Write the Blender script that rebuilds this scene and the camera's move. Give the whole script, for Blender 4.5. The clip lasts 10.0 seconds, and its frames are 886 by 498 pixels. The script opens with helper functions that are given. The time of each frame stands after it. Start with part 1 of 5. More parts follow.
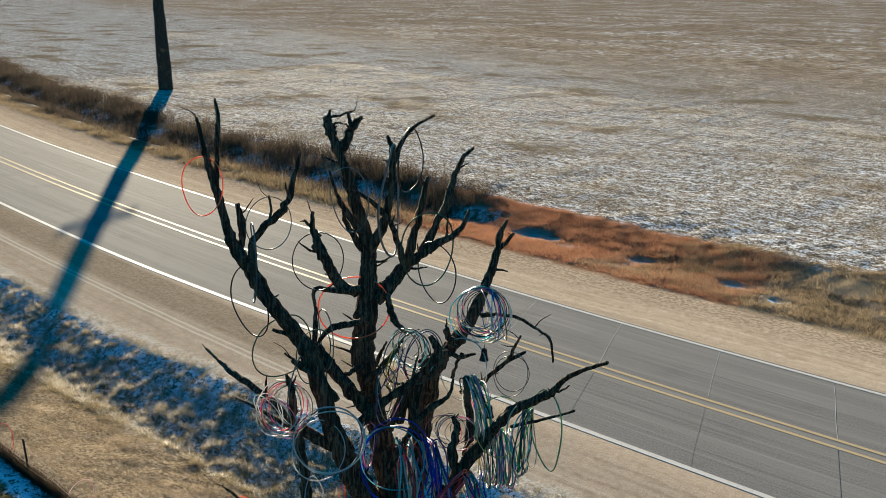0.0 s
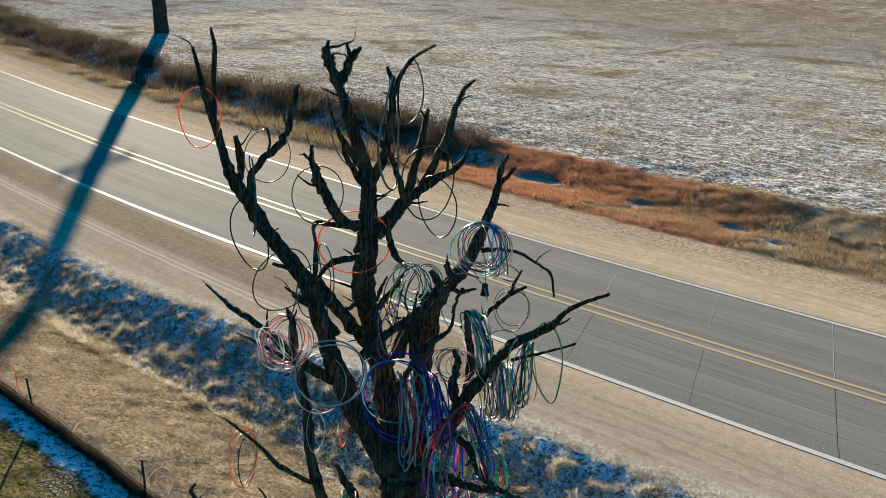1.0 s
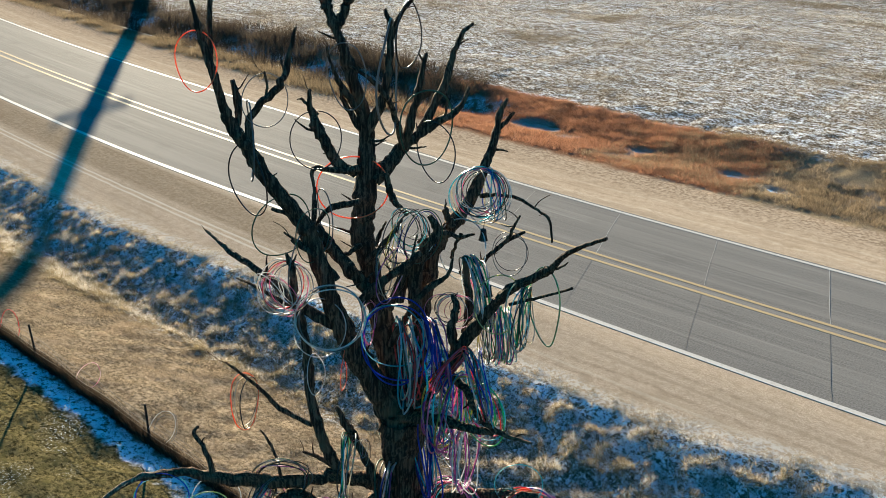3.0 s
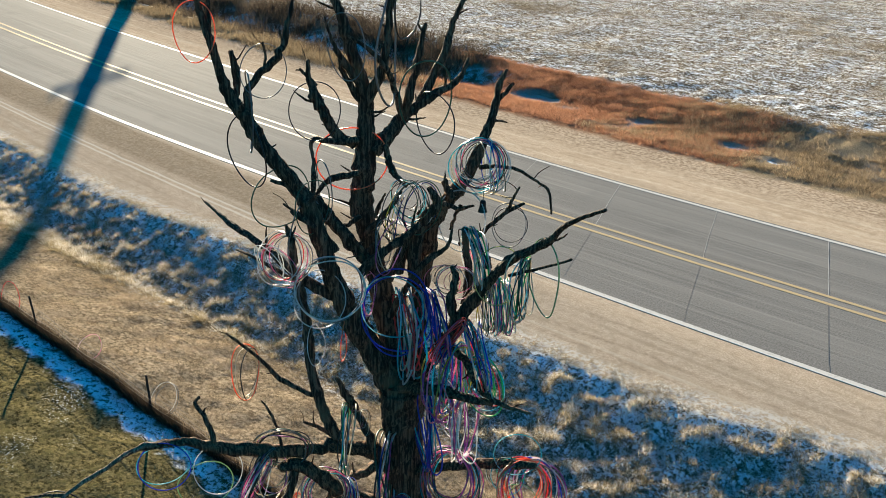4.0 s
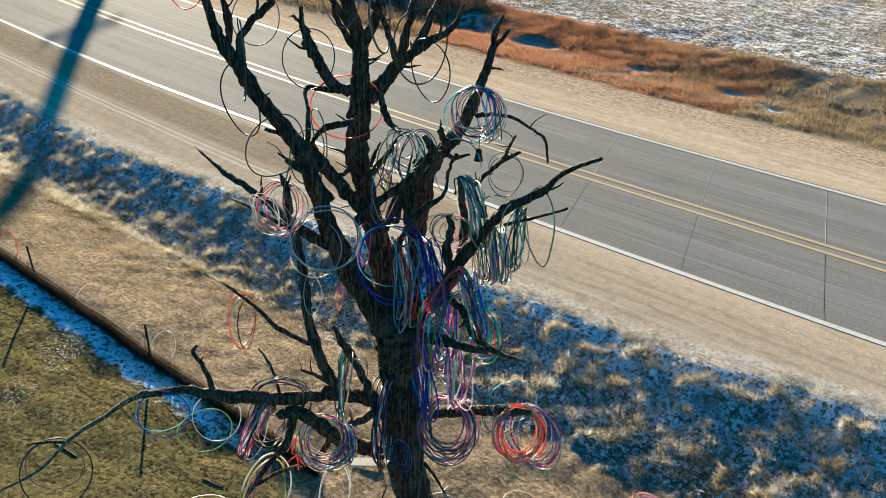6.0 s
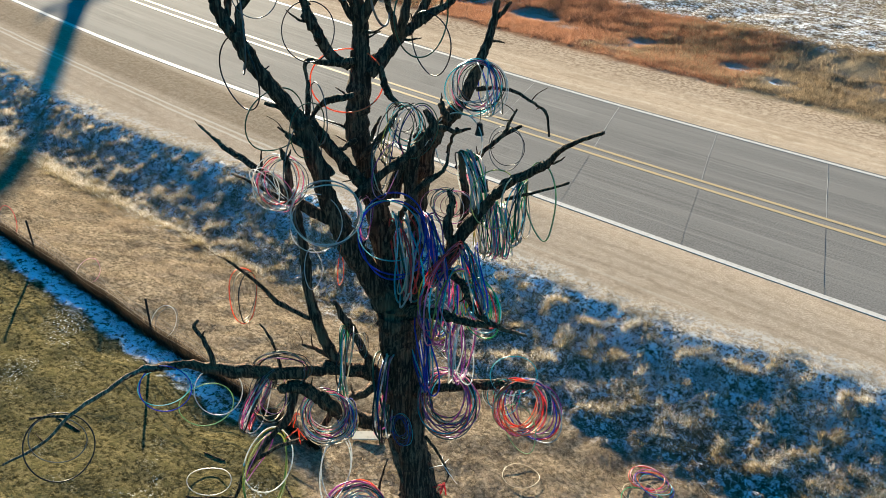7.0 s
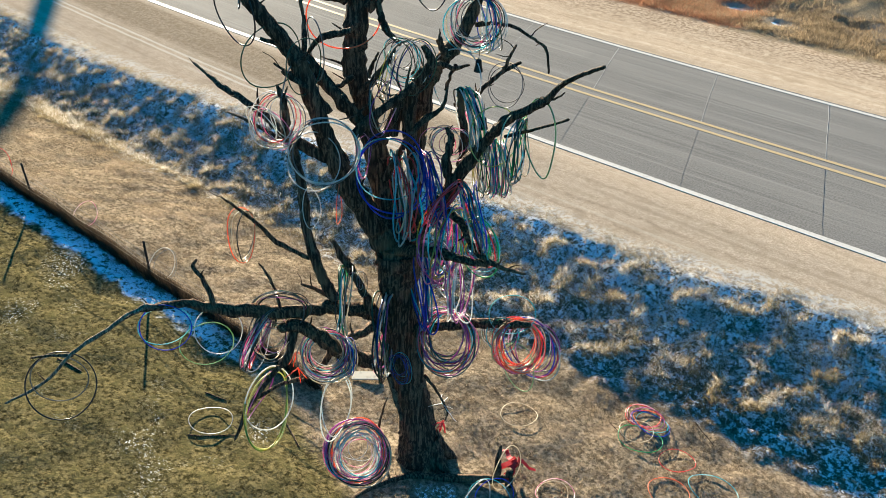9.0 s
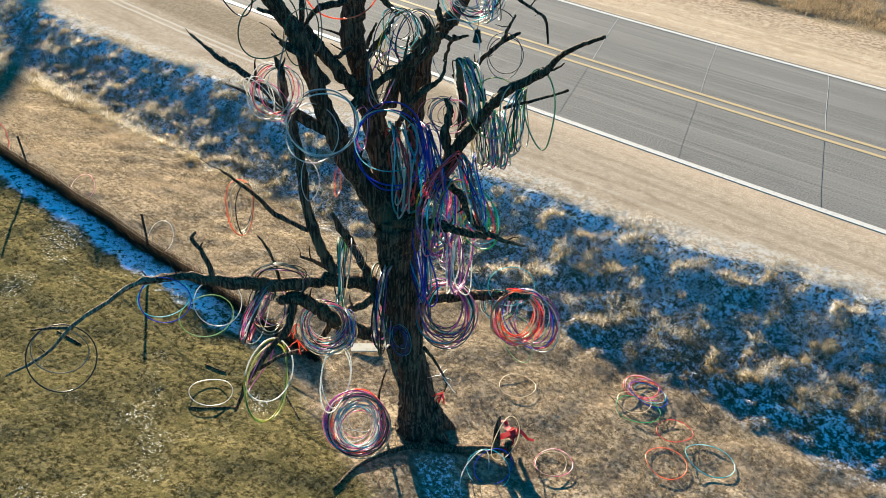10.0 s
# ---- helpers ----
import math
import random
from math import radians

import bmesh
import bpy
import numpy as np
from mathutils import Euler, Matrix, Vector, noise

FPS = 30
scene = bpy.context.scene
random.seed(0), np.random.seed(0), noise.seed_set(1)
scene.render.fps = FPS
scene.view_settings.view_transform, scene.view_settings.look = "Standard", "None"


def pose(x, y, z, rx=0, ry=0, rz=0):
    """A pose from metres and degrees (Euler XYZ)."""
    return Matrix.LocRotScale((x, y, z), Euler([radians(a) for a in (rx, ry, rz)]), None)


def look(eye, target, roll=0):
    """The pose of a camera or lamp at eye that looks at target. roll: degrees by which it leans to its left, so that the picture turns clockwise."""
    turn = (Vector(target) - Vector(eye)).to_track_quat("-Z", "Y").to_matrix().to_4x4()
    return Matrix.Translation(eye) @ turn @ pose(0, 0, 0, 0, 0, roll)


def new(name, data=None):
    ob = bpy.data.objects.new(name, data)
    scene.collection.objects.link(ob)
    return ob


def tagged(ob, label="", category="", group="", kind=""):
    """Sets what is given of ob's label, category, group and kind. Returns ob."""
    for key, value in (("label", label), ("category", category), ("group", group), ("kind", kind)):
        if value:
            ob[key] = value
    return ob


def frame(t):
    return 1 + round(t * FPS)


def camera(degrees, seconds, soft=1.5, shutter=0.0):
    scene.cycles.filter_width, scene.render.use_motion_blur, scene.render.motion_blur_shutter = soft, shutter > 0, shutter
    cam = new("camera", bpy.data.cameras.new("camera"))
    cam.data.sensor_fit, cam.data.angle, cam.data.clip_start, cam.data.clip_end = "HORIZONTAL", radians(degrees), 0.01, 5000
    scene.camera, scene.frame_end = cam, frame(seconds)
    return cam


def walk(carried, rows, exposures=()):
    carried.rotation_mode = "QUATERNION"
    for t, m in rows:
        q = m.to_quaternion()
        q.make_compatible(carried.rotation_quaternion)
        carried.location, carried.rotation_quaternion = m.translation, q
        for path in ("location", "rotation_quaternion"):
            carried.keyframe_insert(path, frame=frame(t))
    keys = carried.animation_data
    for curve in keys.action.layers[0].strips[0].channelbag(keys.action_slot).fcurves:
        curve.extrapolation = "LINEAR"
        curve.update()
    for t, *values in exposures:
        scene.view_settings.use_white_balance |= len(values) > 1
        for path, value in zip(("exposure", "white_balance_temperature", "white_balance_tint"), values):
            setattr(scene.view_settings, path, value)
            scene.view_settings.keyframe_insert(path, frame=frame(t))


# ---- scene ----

# ---- camera and walk ----
cam = camera(53.33, 10.0, soft=0.5)
PATH = [
    (0, (3.302, -18.318, 10.703), (-2.606, -10.760, 7.878), 1.47),
    (0.5, (3.299, -18.322, 10.602), (-2.546, -10.831, 7.484), 1.47),
    (1, (3.286, -18.310, 10.538), (-2.492, -10.888, 7.143), 1.47),
    (1.5, (3.299, -18.314, 10.541), (-2.410, -10.965, 6.882), 1.47),
    (2, (3.302, -18.332, 10.532), (-2.350, -11.044, 6.667), 1.47),
    (2.5, (3.311, -18.334, 10.518), (-2.338, -11.047, 6.646), 1.47),
    (4, (3.323, -18.343, 10.517), (-2.213, -11.171, 6.284), 1.47),
    (4.5, (3.348, -18.359, 10.531), (-2.142, -11.233, 6.164), 1.47),
    (5, (3.367, -18.337, 10.516), (-2.082, -11.256, 6.025), 1.47),
    (5.5, (3.361, -18.323, 10.516), (-2.043, -11.289, 5.898), 1.47),
    (7, (3.321, -18.304, 10.513), (-1.938, -11.427, 5.506), 1.47),
    (7.5, (3.308, -18.312, 10.506), (-1.896, -11.490, 5.370), 1.47),
    (8, (3.323, -18.316, 10.487), (-1.827, -11.554, 5.218), 1.47),
    (8.5, (3.324, -18.322, 10.449), (-1.765, -11.616, 5.051), 1.47),
    (9, (3.323, -18.329, 10.415), (-1.707, -11.681, 4.893), 1.47),
    (9.5, (3.326, -18.339, 10.408), (-1.643, -11.748, 4.763), 1.47),
    (10, (3.316, -18.343, 10.403), (-1.585, -11.813, 4.629), 1.47),
]
EXPOSURES = [(0.0, 1.9), (2.0, 2.05), (5.0, 2.25), (8.0, 2.4), (10.0, 2.55)]
walk(cam, [(t, look(eye, target, roll)) for t, eye, target, roll in PATH], EXPOSURES)

# ---- world and sun: low winter sun beyond the road ----
SUN_AZ, SUN_EL = radians(142.25), radians(10.5)
sun_dir = Vector((math.cos(SUN_AZ) * math.cos(SUN_EL), math.sin(SUN_AZ) * math.cos(SUN_EL), math.sin(SUN_EL)))
world = bpy.data.worlds.new("winter_sky")
scene.world = world
world.use_nodes = True
wn = world.node_tree
sky = wn.nodes.new("ShaderNodeTexSky")
sky.sky_type = "NISHITA"
sky.sun_disc = False
sky.sun_elevation = SUN_EL
sky.sun_rotation = math.pi / 2 - SUN_AZ
sky.air_density, sky.dust_density, sky.ozone_density = 1.0, 0.3, 4.0
hue = wn.nodes.new("ShaderNodeMix")
hue.data_type, hue.blend_type = "RGBA", "MULTIPLY"
hue.inputs[0].default_value = 1.0
hue.inputs[7].default_value = (0.0, 0.70, 0.85, 1)
wn.links.new(sky.outputs[0], hue.inputs[6])
back = wn.nodes["Background"]
back.inputs["Strength"].default_value = 0.058
wn.links.new(hue.outputs[2], back.inputs["Color"])
lamp = bpy.data.lights.new("sun", "SUN")
lamp.energy, lamp.angle, lamp.color = 5.0, radians(0.53), (0.975, 0.835, 0.60)
sun = new("sun", lamp)
sun.matrix_world = look(sun_dir * 200, (0, 0, 0))

# ---- node helpers ----
class Shade:
    """A small builder of node materials."""

    def __init__(self, name, rough=0.8):
        self.mat = bpy.data.materials.new(name)
        self.mat.use_nodes = True
        self.t = self.mat.node_tree
        self.b = self.t.nodes["Principled BSDF"]
        self.b.inputs["Roughness"].default_value = rough
        self.co = self.t.nodes.new("ShaderNodeTexCoord").outputs["Object"]

    def put(self, socket, v):
        if isinstance(v, bpy.types.NodeSocket):
            self.t.links.new(v, socket)
        elif isinstance(v, tuple) and len(v) == 3 and socket.type == "RGBA":
            socket.default_value = (*v, 1)
        else:
            socket.default_value = v

    def noise(self, scale, detail=4.0, vec=None, rough=0.55):
        n = self.t.nodes.new("ShaderNodeTexNoise")
        self.put(n.inputs["Vector"], vec or self.co)
        n.inputs["Scale"].default_value, n.inputs["Detail"].default_value = scale, detail
        n.inputs["Roughness"].default_value = rough
        return n.outputs["Fac"]

    def voronoi(self, scale, vec=None, out="Distance"):
        n = self.t.nodes.new("ShaderNodeTexVoronoi")
        self.put(n.inputs["Vector"], vec or self.co)
        n.inputs["Scale"].default_value = scale
        return n.outputs[out]

    def math(self, op, a, b=0.0):
        n = self.t.nodes.new("ShaderNodeMath")
        n.operation = op
        self.put(n.inputs[0], a)
        self.put(n.inputs[1], b)
        return n.outputs[0]

    def step(self, v, lo, hi):
        n = self.t.nodes.new("ShaderNodeMapRange")
        n.interpolation_type = "SMOOTHSTEP"
        self.put(n.inputs["Value"], v)
        n.inputs["From Min"].default_value, n.inputs["From Max"].default_value = lo, hi
        return n.outputs[0]

    def mix(self, fac, a, b, mode="MIX"):
        n = self.t.nodes.new("ShaderNodeMix")
        n.data_type, n.blend_type = "RGBA", mode
        self.put(n.inputs[0], fac)
        self.put(n.inputs[6], a)
        self.put(n.inputs[7], b)
        return n.outputs[2]

    def stretch(self, sx, sy, sz, vec=None):
        n = self.t.nodes.new("ShaderNodeMapping")
        self.put(n.inputs["Vector"], vec or self.co)
        n.inputs["Scale"].default_value = (sx, sy, sz)
        return n.outputs[0]

    def xyz(self):
        n = self.t.nodes.new("ShaderNodeSeparateXYZ")
        self.put(n.inputs[0], self.co)
        return n.outputs

    def random(self):
        return self.t.nodes.new("ShaderNodeObjectInfo").outputs["Random"]

    def island(self):
        return self.t.nodes.new("ShaderNodeNewGeometry").outputs["Random Per Island"]

    def bump(self, height, strength=0.4, distance=0.02):
        n = self.t.nodes.new("ShaderNodeBump")
        n.inputs["Strength"].default_value, n.inputs["Distance"].default_value = strength, distance
        self.put(n.inputs["Height"], height)
        self.t.links.new(n.outputs[0], self.b.inputs["Normal"])

    def color(self, v):
        self.put(self.b.inputs["Base Color"], v)
        return self

    def rough(self, v):
        self.put(self.b.inputs["Roughness"], v)
        return self


HOLLOWS = ((-18.1, 16.5, 1.1, 0.5), (-12.3, 15.9, 0.6, 0.3), (-8.0, 15.35, 0.5, 0.3), (-6.2, 14.5, 0.3, 0.28))  # snow lies in these dips of the far ditch
LIP = 0.165  # how fast the lip of the bank nears the road beyond the tree
CURVE = 0.0013  # the road bends gently away beyond x < 0

# ---- materials ----
def ground_material():
    s = Shade("ground_soil_and_grass", 0.9)
    x, y, z = s.xyz()
    xm = s.math("MAXIMUM", s.math("MINIMUM", x, 0.0), -160.0)
    n0 = s.math("SUBTRACT", y, s.math("MULTIPLY", s.math("MULTIPLY", xm, xm), CURVE))
    n0 = s.math("SUBTRACT", n0, s.math("MULTIPLY", s.math("MAXIMUM", s.math("SUBTRACT", -160.0, x), 0.0), 0.4))
    wob = s.math("SUBTRACT", s.noise(0.9, 5.0), 0.5)
    n = s.math("ADD", n0, s.math("MULTIPLY", wob, 1.6))
    fine, mid, big = s.noise(26.0, 6.0), s.noise(5.0, 6.0), s.noise(0.35, 3.0)
    # gravel shoulders
    along = s.t.nodes.new("ShaderNodeCombineXYZ")
    s.put(along.inputs[0], x)
    s.put(along.inputs[1], n0)
    along = along.outputs[0]
    streak = s.noise(1.0, 6.0, s.stretch(0.25, 5.0, 1.0, along))
    gravel = s.mix(s.step(s.noise(30.0, 6.0, rough=0.8), 0.36, 0.64), (0.33, 0.252, 0.180), (0.59, 0.475, 0.360))
    gravel = s.mix(s.math("MULTIPLY", s.step(streak, 0.5, 0.72), 0.6), gravel, (0.37, 0.295, 0.21))
    gravel = s.mix(s.math("MULTIPLY", s.step(s.noise(0.6, 6.0, s.stretch(0.3, 3.0, 1.0, along)), 0.6, 0.75), 0.5), gravel, (0.55, 0.475, 0.38))
    gravel = s.mix(s.math("MULTIPLY", s.step(s.noise(4.0, 7.0, rough=0.75), 0.48, 0.62), 0.40), gravel, (0.29, 0.225, 0.155))
    ruts = s.noise(1.0, 3.0, s.stretch(0.02, 3.2, 1.0, along))
    gravel = s.mix(s.math("MULTIPLY", s.step(ruts, 0.58, 0.68), 0.4), gravel, (0.31, 0.25, 0.19))
    pebbles = s.voronoi(16.0, out="Distance")
    gravel = s.mix(s.math("MULTIPLY", s.step(pebbles, 0.24, 0.10), s.math("MULTIPLY", s.step(s.noise(1.3, 5.0), 0.46, 0.60), 0.55)), gravel, (0.17, 0.13, 0.092))
    drift = s.noise(0.9, 6.0, s.stretch(0.35, 1.6, 1.0, along), 0.65)
    gravel = s.mix(s.math("MULTIPLY", s.step(drift, 0.52, 0.66), 0.45), gravel, (0.29, 0.222, 0.155))
    gravel = s.mix(s.math("MULTIPLY", s.step(ruts, 0.42, 0.36), 0.25), gravel, (0.60, 0.53, 0.43))
    gravel = s.mix(s.math("MULTIPLY", s.step(n0, -1.9, -3.3), s.math("MULTIPLY", s.step(x, -12.0, -4.0), s.step(s.noise(3.5, 7.0, rough=0.7), 0.45, 0.62))), gravel, (0.33, 0.26, 0.185))
    grit = s.math("MULTIPLY", s.math("MULTIPLY", s.step(n0, -2.5, -2.1), s.step(n0, -0.5, -0.9)), s.step(x, -5.0, -12.0))
    gravel = s.mix(s.math("MULTIPLY", grit, s.math("ADD", 0.35, s.math("MULTIPLY", s.step(s.noise(9.0, 7.0, rough=0.8), 0.40, 0.62), 0.5))), gravel, (0.225, 0.172, 0.112))
    for line, wide, deep in ((-0.75, 0.05, 0.35), (-1.15, 0.09, 0.45), (-1.95, 0.12, 0.5), (-2.45, 0.07, 0.4)):
        off = s.math("ABSOLUTE", s.math("SUBTRACT", s.math("ADD", n0, s.math("MULTIPLY", s.math("SUBTRACT", s.noise(0.35, 4.0), 0.5), 0.9)), line))
        gravel = s.mix(s.math("MULTIPLY", s.math("MULTIPLY", s.step(off, wide, 0.0), s.step(x, -9.0, -4.0)), s.math("MULTIPLY", s.step(s.noise(5.0, 6.0, rough=0.75), 0.40, 0.58), deep)), gravel, (0.20, 0.15, 0.10))
    for rut in (-2.62, -2.84):
        off = s.math("ABSOLUTE", s.math("SUBTRACT", s.math("ADD", n0, s.math("MULTIPLY", wob, 0.12)), rut))
        gravel = s.mix(s.math("MULTIPLY", s.step(off, 0.07, 0.02), s.math("MULTIPLY", s.step(x, -4.0, -10.0), 0.55)), gravel, (0.66, 0.60, 0.50))
    track = s.math("ABSOLUTE", s.math("ADD", s.math("ADD", n0, s.math("MULTIPLY", wob, 0.10)), s.math("ADD", 1.55, s.math("MULTIPLY", x, 0.03))))
    gravel = s.mix(s.math("MULTIPLY", s.step(track, 0.10, 0.02), s.math("MULTIPLY", s.step(x, -7.0, -3.0), 0.45)), gravel, (0.27, 0.21, 0.145))
    for line, wide, deep, tone in ((8.35, 0.14, 0.5, (0.62, 0.53, 0.42)), (8.95, 0.10, 0.45, (0.22, 0.165, 0.115)), (9.5, 0.16, 0.5, (0.60, 0.50, 0.39)), (10.1, 0.08, 0.5, (0.20, 0.15, 0.105)), (10.75, 0.2, 0.5, (0.24, 0.18, 0.125)), (11.3, 0.1, 0.5, (0.58, 0.49, 0.38))):
        off = s.math("ABSOLUTE", s.math("SUBTRACT", s.math("ADD", n0, s.math("MULTIPLY", s.math("SUBTRACT", s.noise(0.22, 5.0), 0.5), 1.3)), line))
        gravel = s.mix(s.math("MULTIPLY", s.step(off, wide, 0.0), s.math("MULTIPLY", s.step(s.noise(2.5, 6.0, rough=0.75), 0.40, 0.58), deep)), gravel, tone)
    # dry grass of the yard
    straw = s.mix(s.step(s.noise(11.0, 6.0, rough=0.7), 0.38, 0.62), (0.096, 0.075, 0.05), (0.33, 0.262, 0.188))
    straw = s.mix(s.math("MULTIPLY", s.step(s.noise(3.4, 7.0, rough=0.75), 0.50, 0.40), 0.65), straw, (0.115, 0.083, 0.056))
    straw = s.mix(s.math("MULTIPLY", s.step(s.noise(1.1, 5.0), 0.52, 0.66), 0.4), straw, (0.36, 0.27, 0.19))
    # mown lawn, olive
    lawn = s.mix(s.step(s.noise(12.0, 6.0, rough=0.7), 0.38, 0.62), (0.030, 0.027, 0.012), (0.165, 0.136, 0.066))
    lawn = s.mix(s.step(mid, 0.45, 0.7), lawn, (0.095, 0.083, 0.037))
    snow = s.mix(fine, (0.72, 0.78, 0.84), (0.86, 0.89, 0.92))
    xe = s.math("ADD", s.math("MAXIMUM", x, -6.5), 6.5)
    yard_edge = s.math("ADD", s.math("ADD", y, s.math("MULTIPLY", xe, 0.33)), s.math("MULTIPLY", wob, 1.0))
    is_lawn = s.step(yard_edge, -10.6, -11.1)
    fence_side = s.math("MULTIPLY", s.step(s.math("ADD", y, s.math("MULTIPLY", wob, 0.5)), -10.5, -10.75), s.step(x, -5.0, -6.5))
    yard = s.mix(s.math("MAXIMUM", is_lawn, fence_side), straw, lawn)
    # thin snow: specks on the lawn, a strip along the fence, the shaded ditch bank
    specks = s.math("MULTIPLY", s.step(s.noise(0.9, 6.0), 0.53, 0.74), s.step(s.noise(24.0, 6.0, rough=0.75), 0.56, 0.61))
    specks = s.math("MULTIPLY", specks, s.math("MAXIMUM", is_lawn, fence_side))
    yw = s.math("ADD", y, s.math("MULTIPLY", s.math("SUBTRACT", s.noise(3.0, 5.0), 0.5), 0.9))
    strip = s.math("MULTIPLY", s.math("MULTIPLY", s.step(yw, -10.55, -10.7), s.step(yw, -11.25, -11.0)), s.step(s.math("ADD", x, s.math("MULTIPLY", wob, 3.0)), -5.8, -7.8))
    strip = s.math("MULTIPLY", strip, s.step(s.math("SUBTRACT", s.noise(9.0, 7.0, rough=0.7), s.math("MULTIPLY", s.step(x, -9.0, -5.5), 0.10)), 0.38, 0.50))
    left = s.math("MULTIPLY", s.math("MINIMUM", s.math("MAXIMUM", s.math("SUBTRACT", -1.0, x), 0.0), 14.0), 0.05)
    shift = s.t.nodes.new("ShaderNodeMapRange")
    s.put(shift.inputs["Value"], x)
    for key, v in (("From Min", -5.0), ("From Max", -22.0), ("To Min", 3.25), ("To Max", 4.75)):
        shift.inputs[key].default_value = v
    nd = s.math("ADD", s.math("ADD", n0, s.math("MULTIPLY", wob, 0.5)), shift.outputs[0])
    nd = s.math("SUBTRACT", nd, s.math("MULTIPLY", s.math("MINIMUM", s.math("MAXIMUM", s.math("ADD", x, 3.0), 0.0), 7.0), LIP))
    bank = s.math("MULTIPLY", s.step(s.math("ADD", n, left), -6.9, -5.7), s.step(nd, 0.12, -0.08))
    cover = s.math("SUBTRACT", s.noise(8.0, 7.0, rough=0.7), s.math("MULTIPLY", s.step(nd, -1.1, -2.2), 0.06))
    in_bank = bank
    torn = s.noise(20.0, 5.0, rough=0.7)
    bank = s.math("MULTIPLY", bank, s.step(s.math("ADD", s.math("MULTIPLY", cover, 0.62), s.math("MULTIPLY", torn, 0.38)), 0.445, 0.53))
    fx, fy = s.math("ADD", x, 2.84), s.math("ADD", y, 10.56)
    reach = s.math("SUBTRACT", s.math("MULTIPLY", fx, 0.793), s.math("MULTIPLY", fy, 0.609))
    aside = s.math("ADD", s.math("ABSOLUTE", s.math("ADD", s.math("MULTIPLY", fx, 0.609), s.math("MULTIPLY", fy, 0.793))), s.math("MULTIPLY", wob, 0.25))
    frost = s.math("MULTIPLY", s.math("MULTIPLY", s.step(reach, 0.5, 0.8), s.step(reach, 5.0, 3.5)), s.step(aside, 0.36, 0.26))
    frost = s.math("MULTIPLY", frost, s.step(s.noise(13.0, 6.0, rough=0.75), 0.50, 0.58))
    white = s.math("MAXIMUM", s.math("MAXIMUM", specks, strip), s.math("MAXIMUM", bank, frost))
    rime = s.math("MULTIPLY", s.math("MULTIPLY", s.step(nd, 0.75, 0.40), s.step(nd, -0.4, -0.1)), s.step(s.noise(10.0, 6.0, rough=0.7), 0.43, 0.58))
    yard = s.mix(rime, yard, (0.60, 0.57, 0.52))
    gravel = s.mix(s.math("MULTIPLY", rime, 0.8), gravel, (0.60, 0.57, 0.52))
    thatch = s.mix(s.step(torn, 0.42, 0.60), (0.07, 0.056, 0.036), (0.23, 0.18, 0.12))
    yard = s.mix(in_bank, yard, thatch)
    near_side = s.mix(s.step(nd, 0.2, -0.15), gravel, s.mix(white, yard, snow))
    # far ditch: rust-red grass, tan on the left, snow in hollows
    red = s.mix(s.step(fine, 0.35, 0.65), (0.10, 0.05, 0.028), (0.34, 0.19, 0.115))
    tan = s.mix(s.step(fine, 0.35, 0.65), (0.10, 0.078, 0.05), (0.34, 0.265, 0.175))
    reddish = s.math("MULTIPLY", s.step(x, -27.0, -22.0), s.step(x, -7.0, -11.0))
    ditch = s.mix(reddish, tan, red)
    hollow = s.math("MULTIPLY", s.math("MULTIPLY", s.step(n, 13.6, 14.4), s.step(n, 17.6, 16.4)), s.step(s.noise(0.5, 5.0), 0.47, 0.56))
    shaded = s.math("MULTIPLY", s.math("MULTIPLY", s.step(n, 14.2, 14.9), s.step(n, 18.6, 17.4)), s.math("MULTIPLY", s.step(x, -18.0, -23.0), s.step(s.noise(1.5, 6.0), 0.40, 0.50)))
    for hx, hy, ha, hb in HOLLOWS:
        ex = s.math("DIVIDE", s.math("SUBTRACT", x, hx), ha)
        ey = s.math("DIVIDE", s.math("SUBTRACT", y, hy), hb)
        rr = s.math("ADD", s.math("ADD", s.math("MULTIPLY", ex, ex), s.math("MULTIPLY", ey, ey)), s.math("MULTIPLY", wob, 3.0))
        hollow = s.math("MAXIMUM", s.math("MULTIPLY", hollow, 0.6), s.step(rr, 1.1, 0.7))
    ditch = s.mix(s.math("MAXIMUM", hollow, shaded), ditch, snow)
    # stubble field with snow between the rows
    rows_n = s.math("ADD", s.math("MULTIPLY", s.noise(1.9, 6.0, s.stretch(0.9, 1.2, 1.0), 0.75), 0.8), s.math("MULTIPLY", s.noise(1.0, 4.0, s.stretch(0.08, 1.3, 1.0)), 0.2))
    bits = s.noise(7.0, 6.0, s.stretch(1.0, 1.0, 1.0), 0.8)
    field = s.mix(s.step(bits, 0.42, 0.58), (0.075, 0.056, 0.038), (0.31, 0.25, 0.18))
    far_brown = s.step(s.math("ADD", s.math("ADD", n0, s.math("MULTIPLY", x, 0.45)), s.math("MULTIPLY", s.math("SUBTRACT", s.noise(0.03, 4.0), 0.5), 60.0)), 34.0, 74.0)
    snow_f = s.math("MULTIPLY", s.step(s.math("ADD", s.math("MULTIPLY", rows_n, 0.5), s.math("MULTIPLY", bits, 0.5)), 0.487, 0.56), s.math("SUBTRACT", 1.0, s.math("MULTIPLY", far_brown, 0.55)))
    snow_f = s.math("MULTIPLY", snow_f, s.step(s.noise(0.12, 4.0), 0.33, 0.5))
    field = s.mix(snow_f, field, snow)
    furrow = s.noise(1.0, 7.0, s.stretch(0.45, 0.75, 1.0), 0.8)
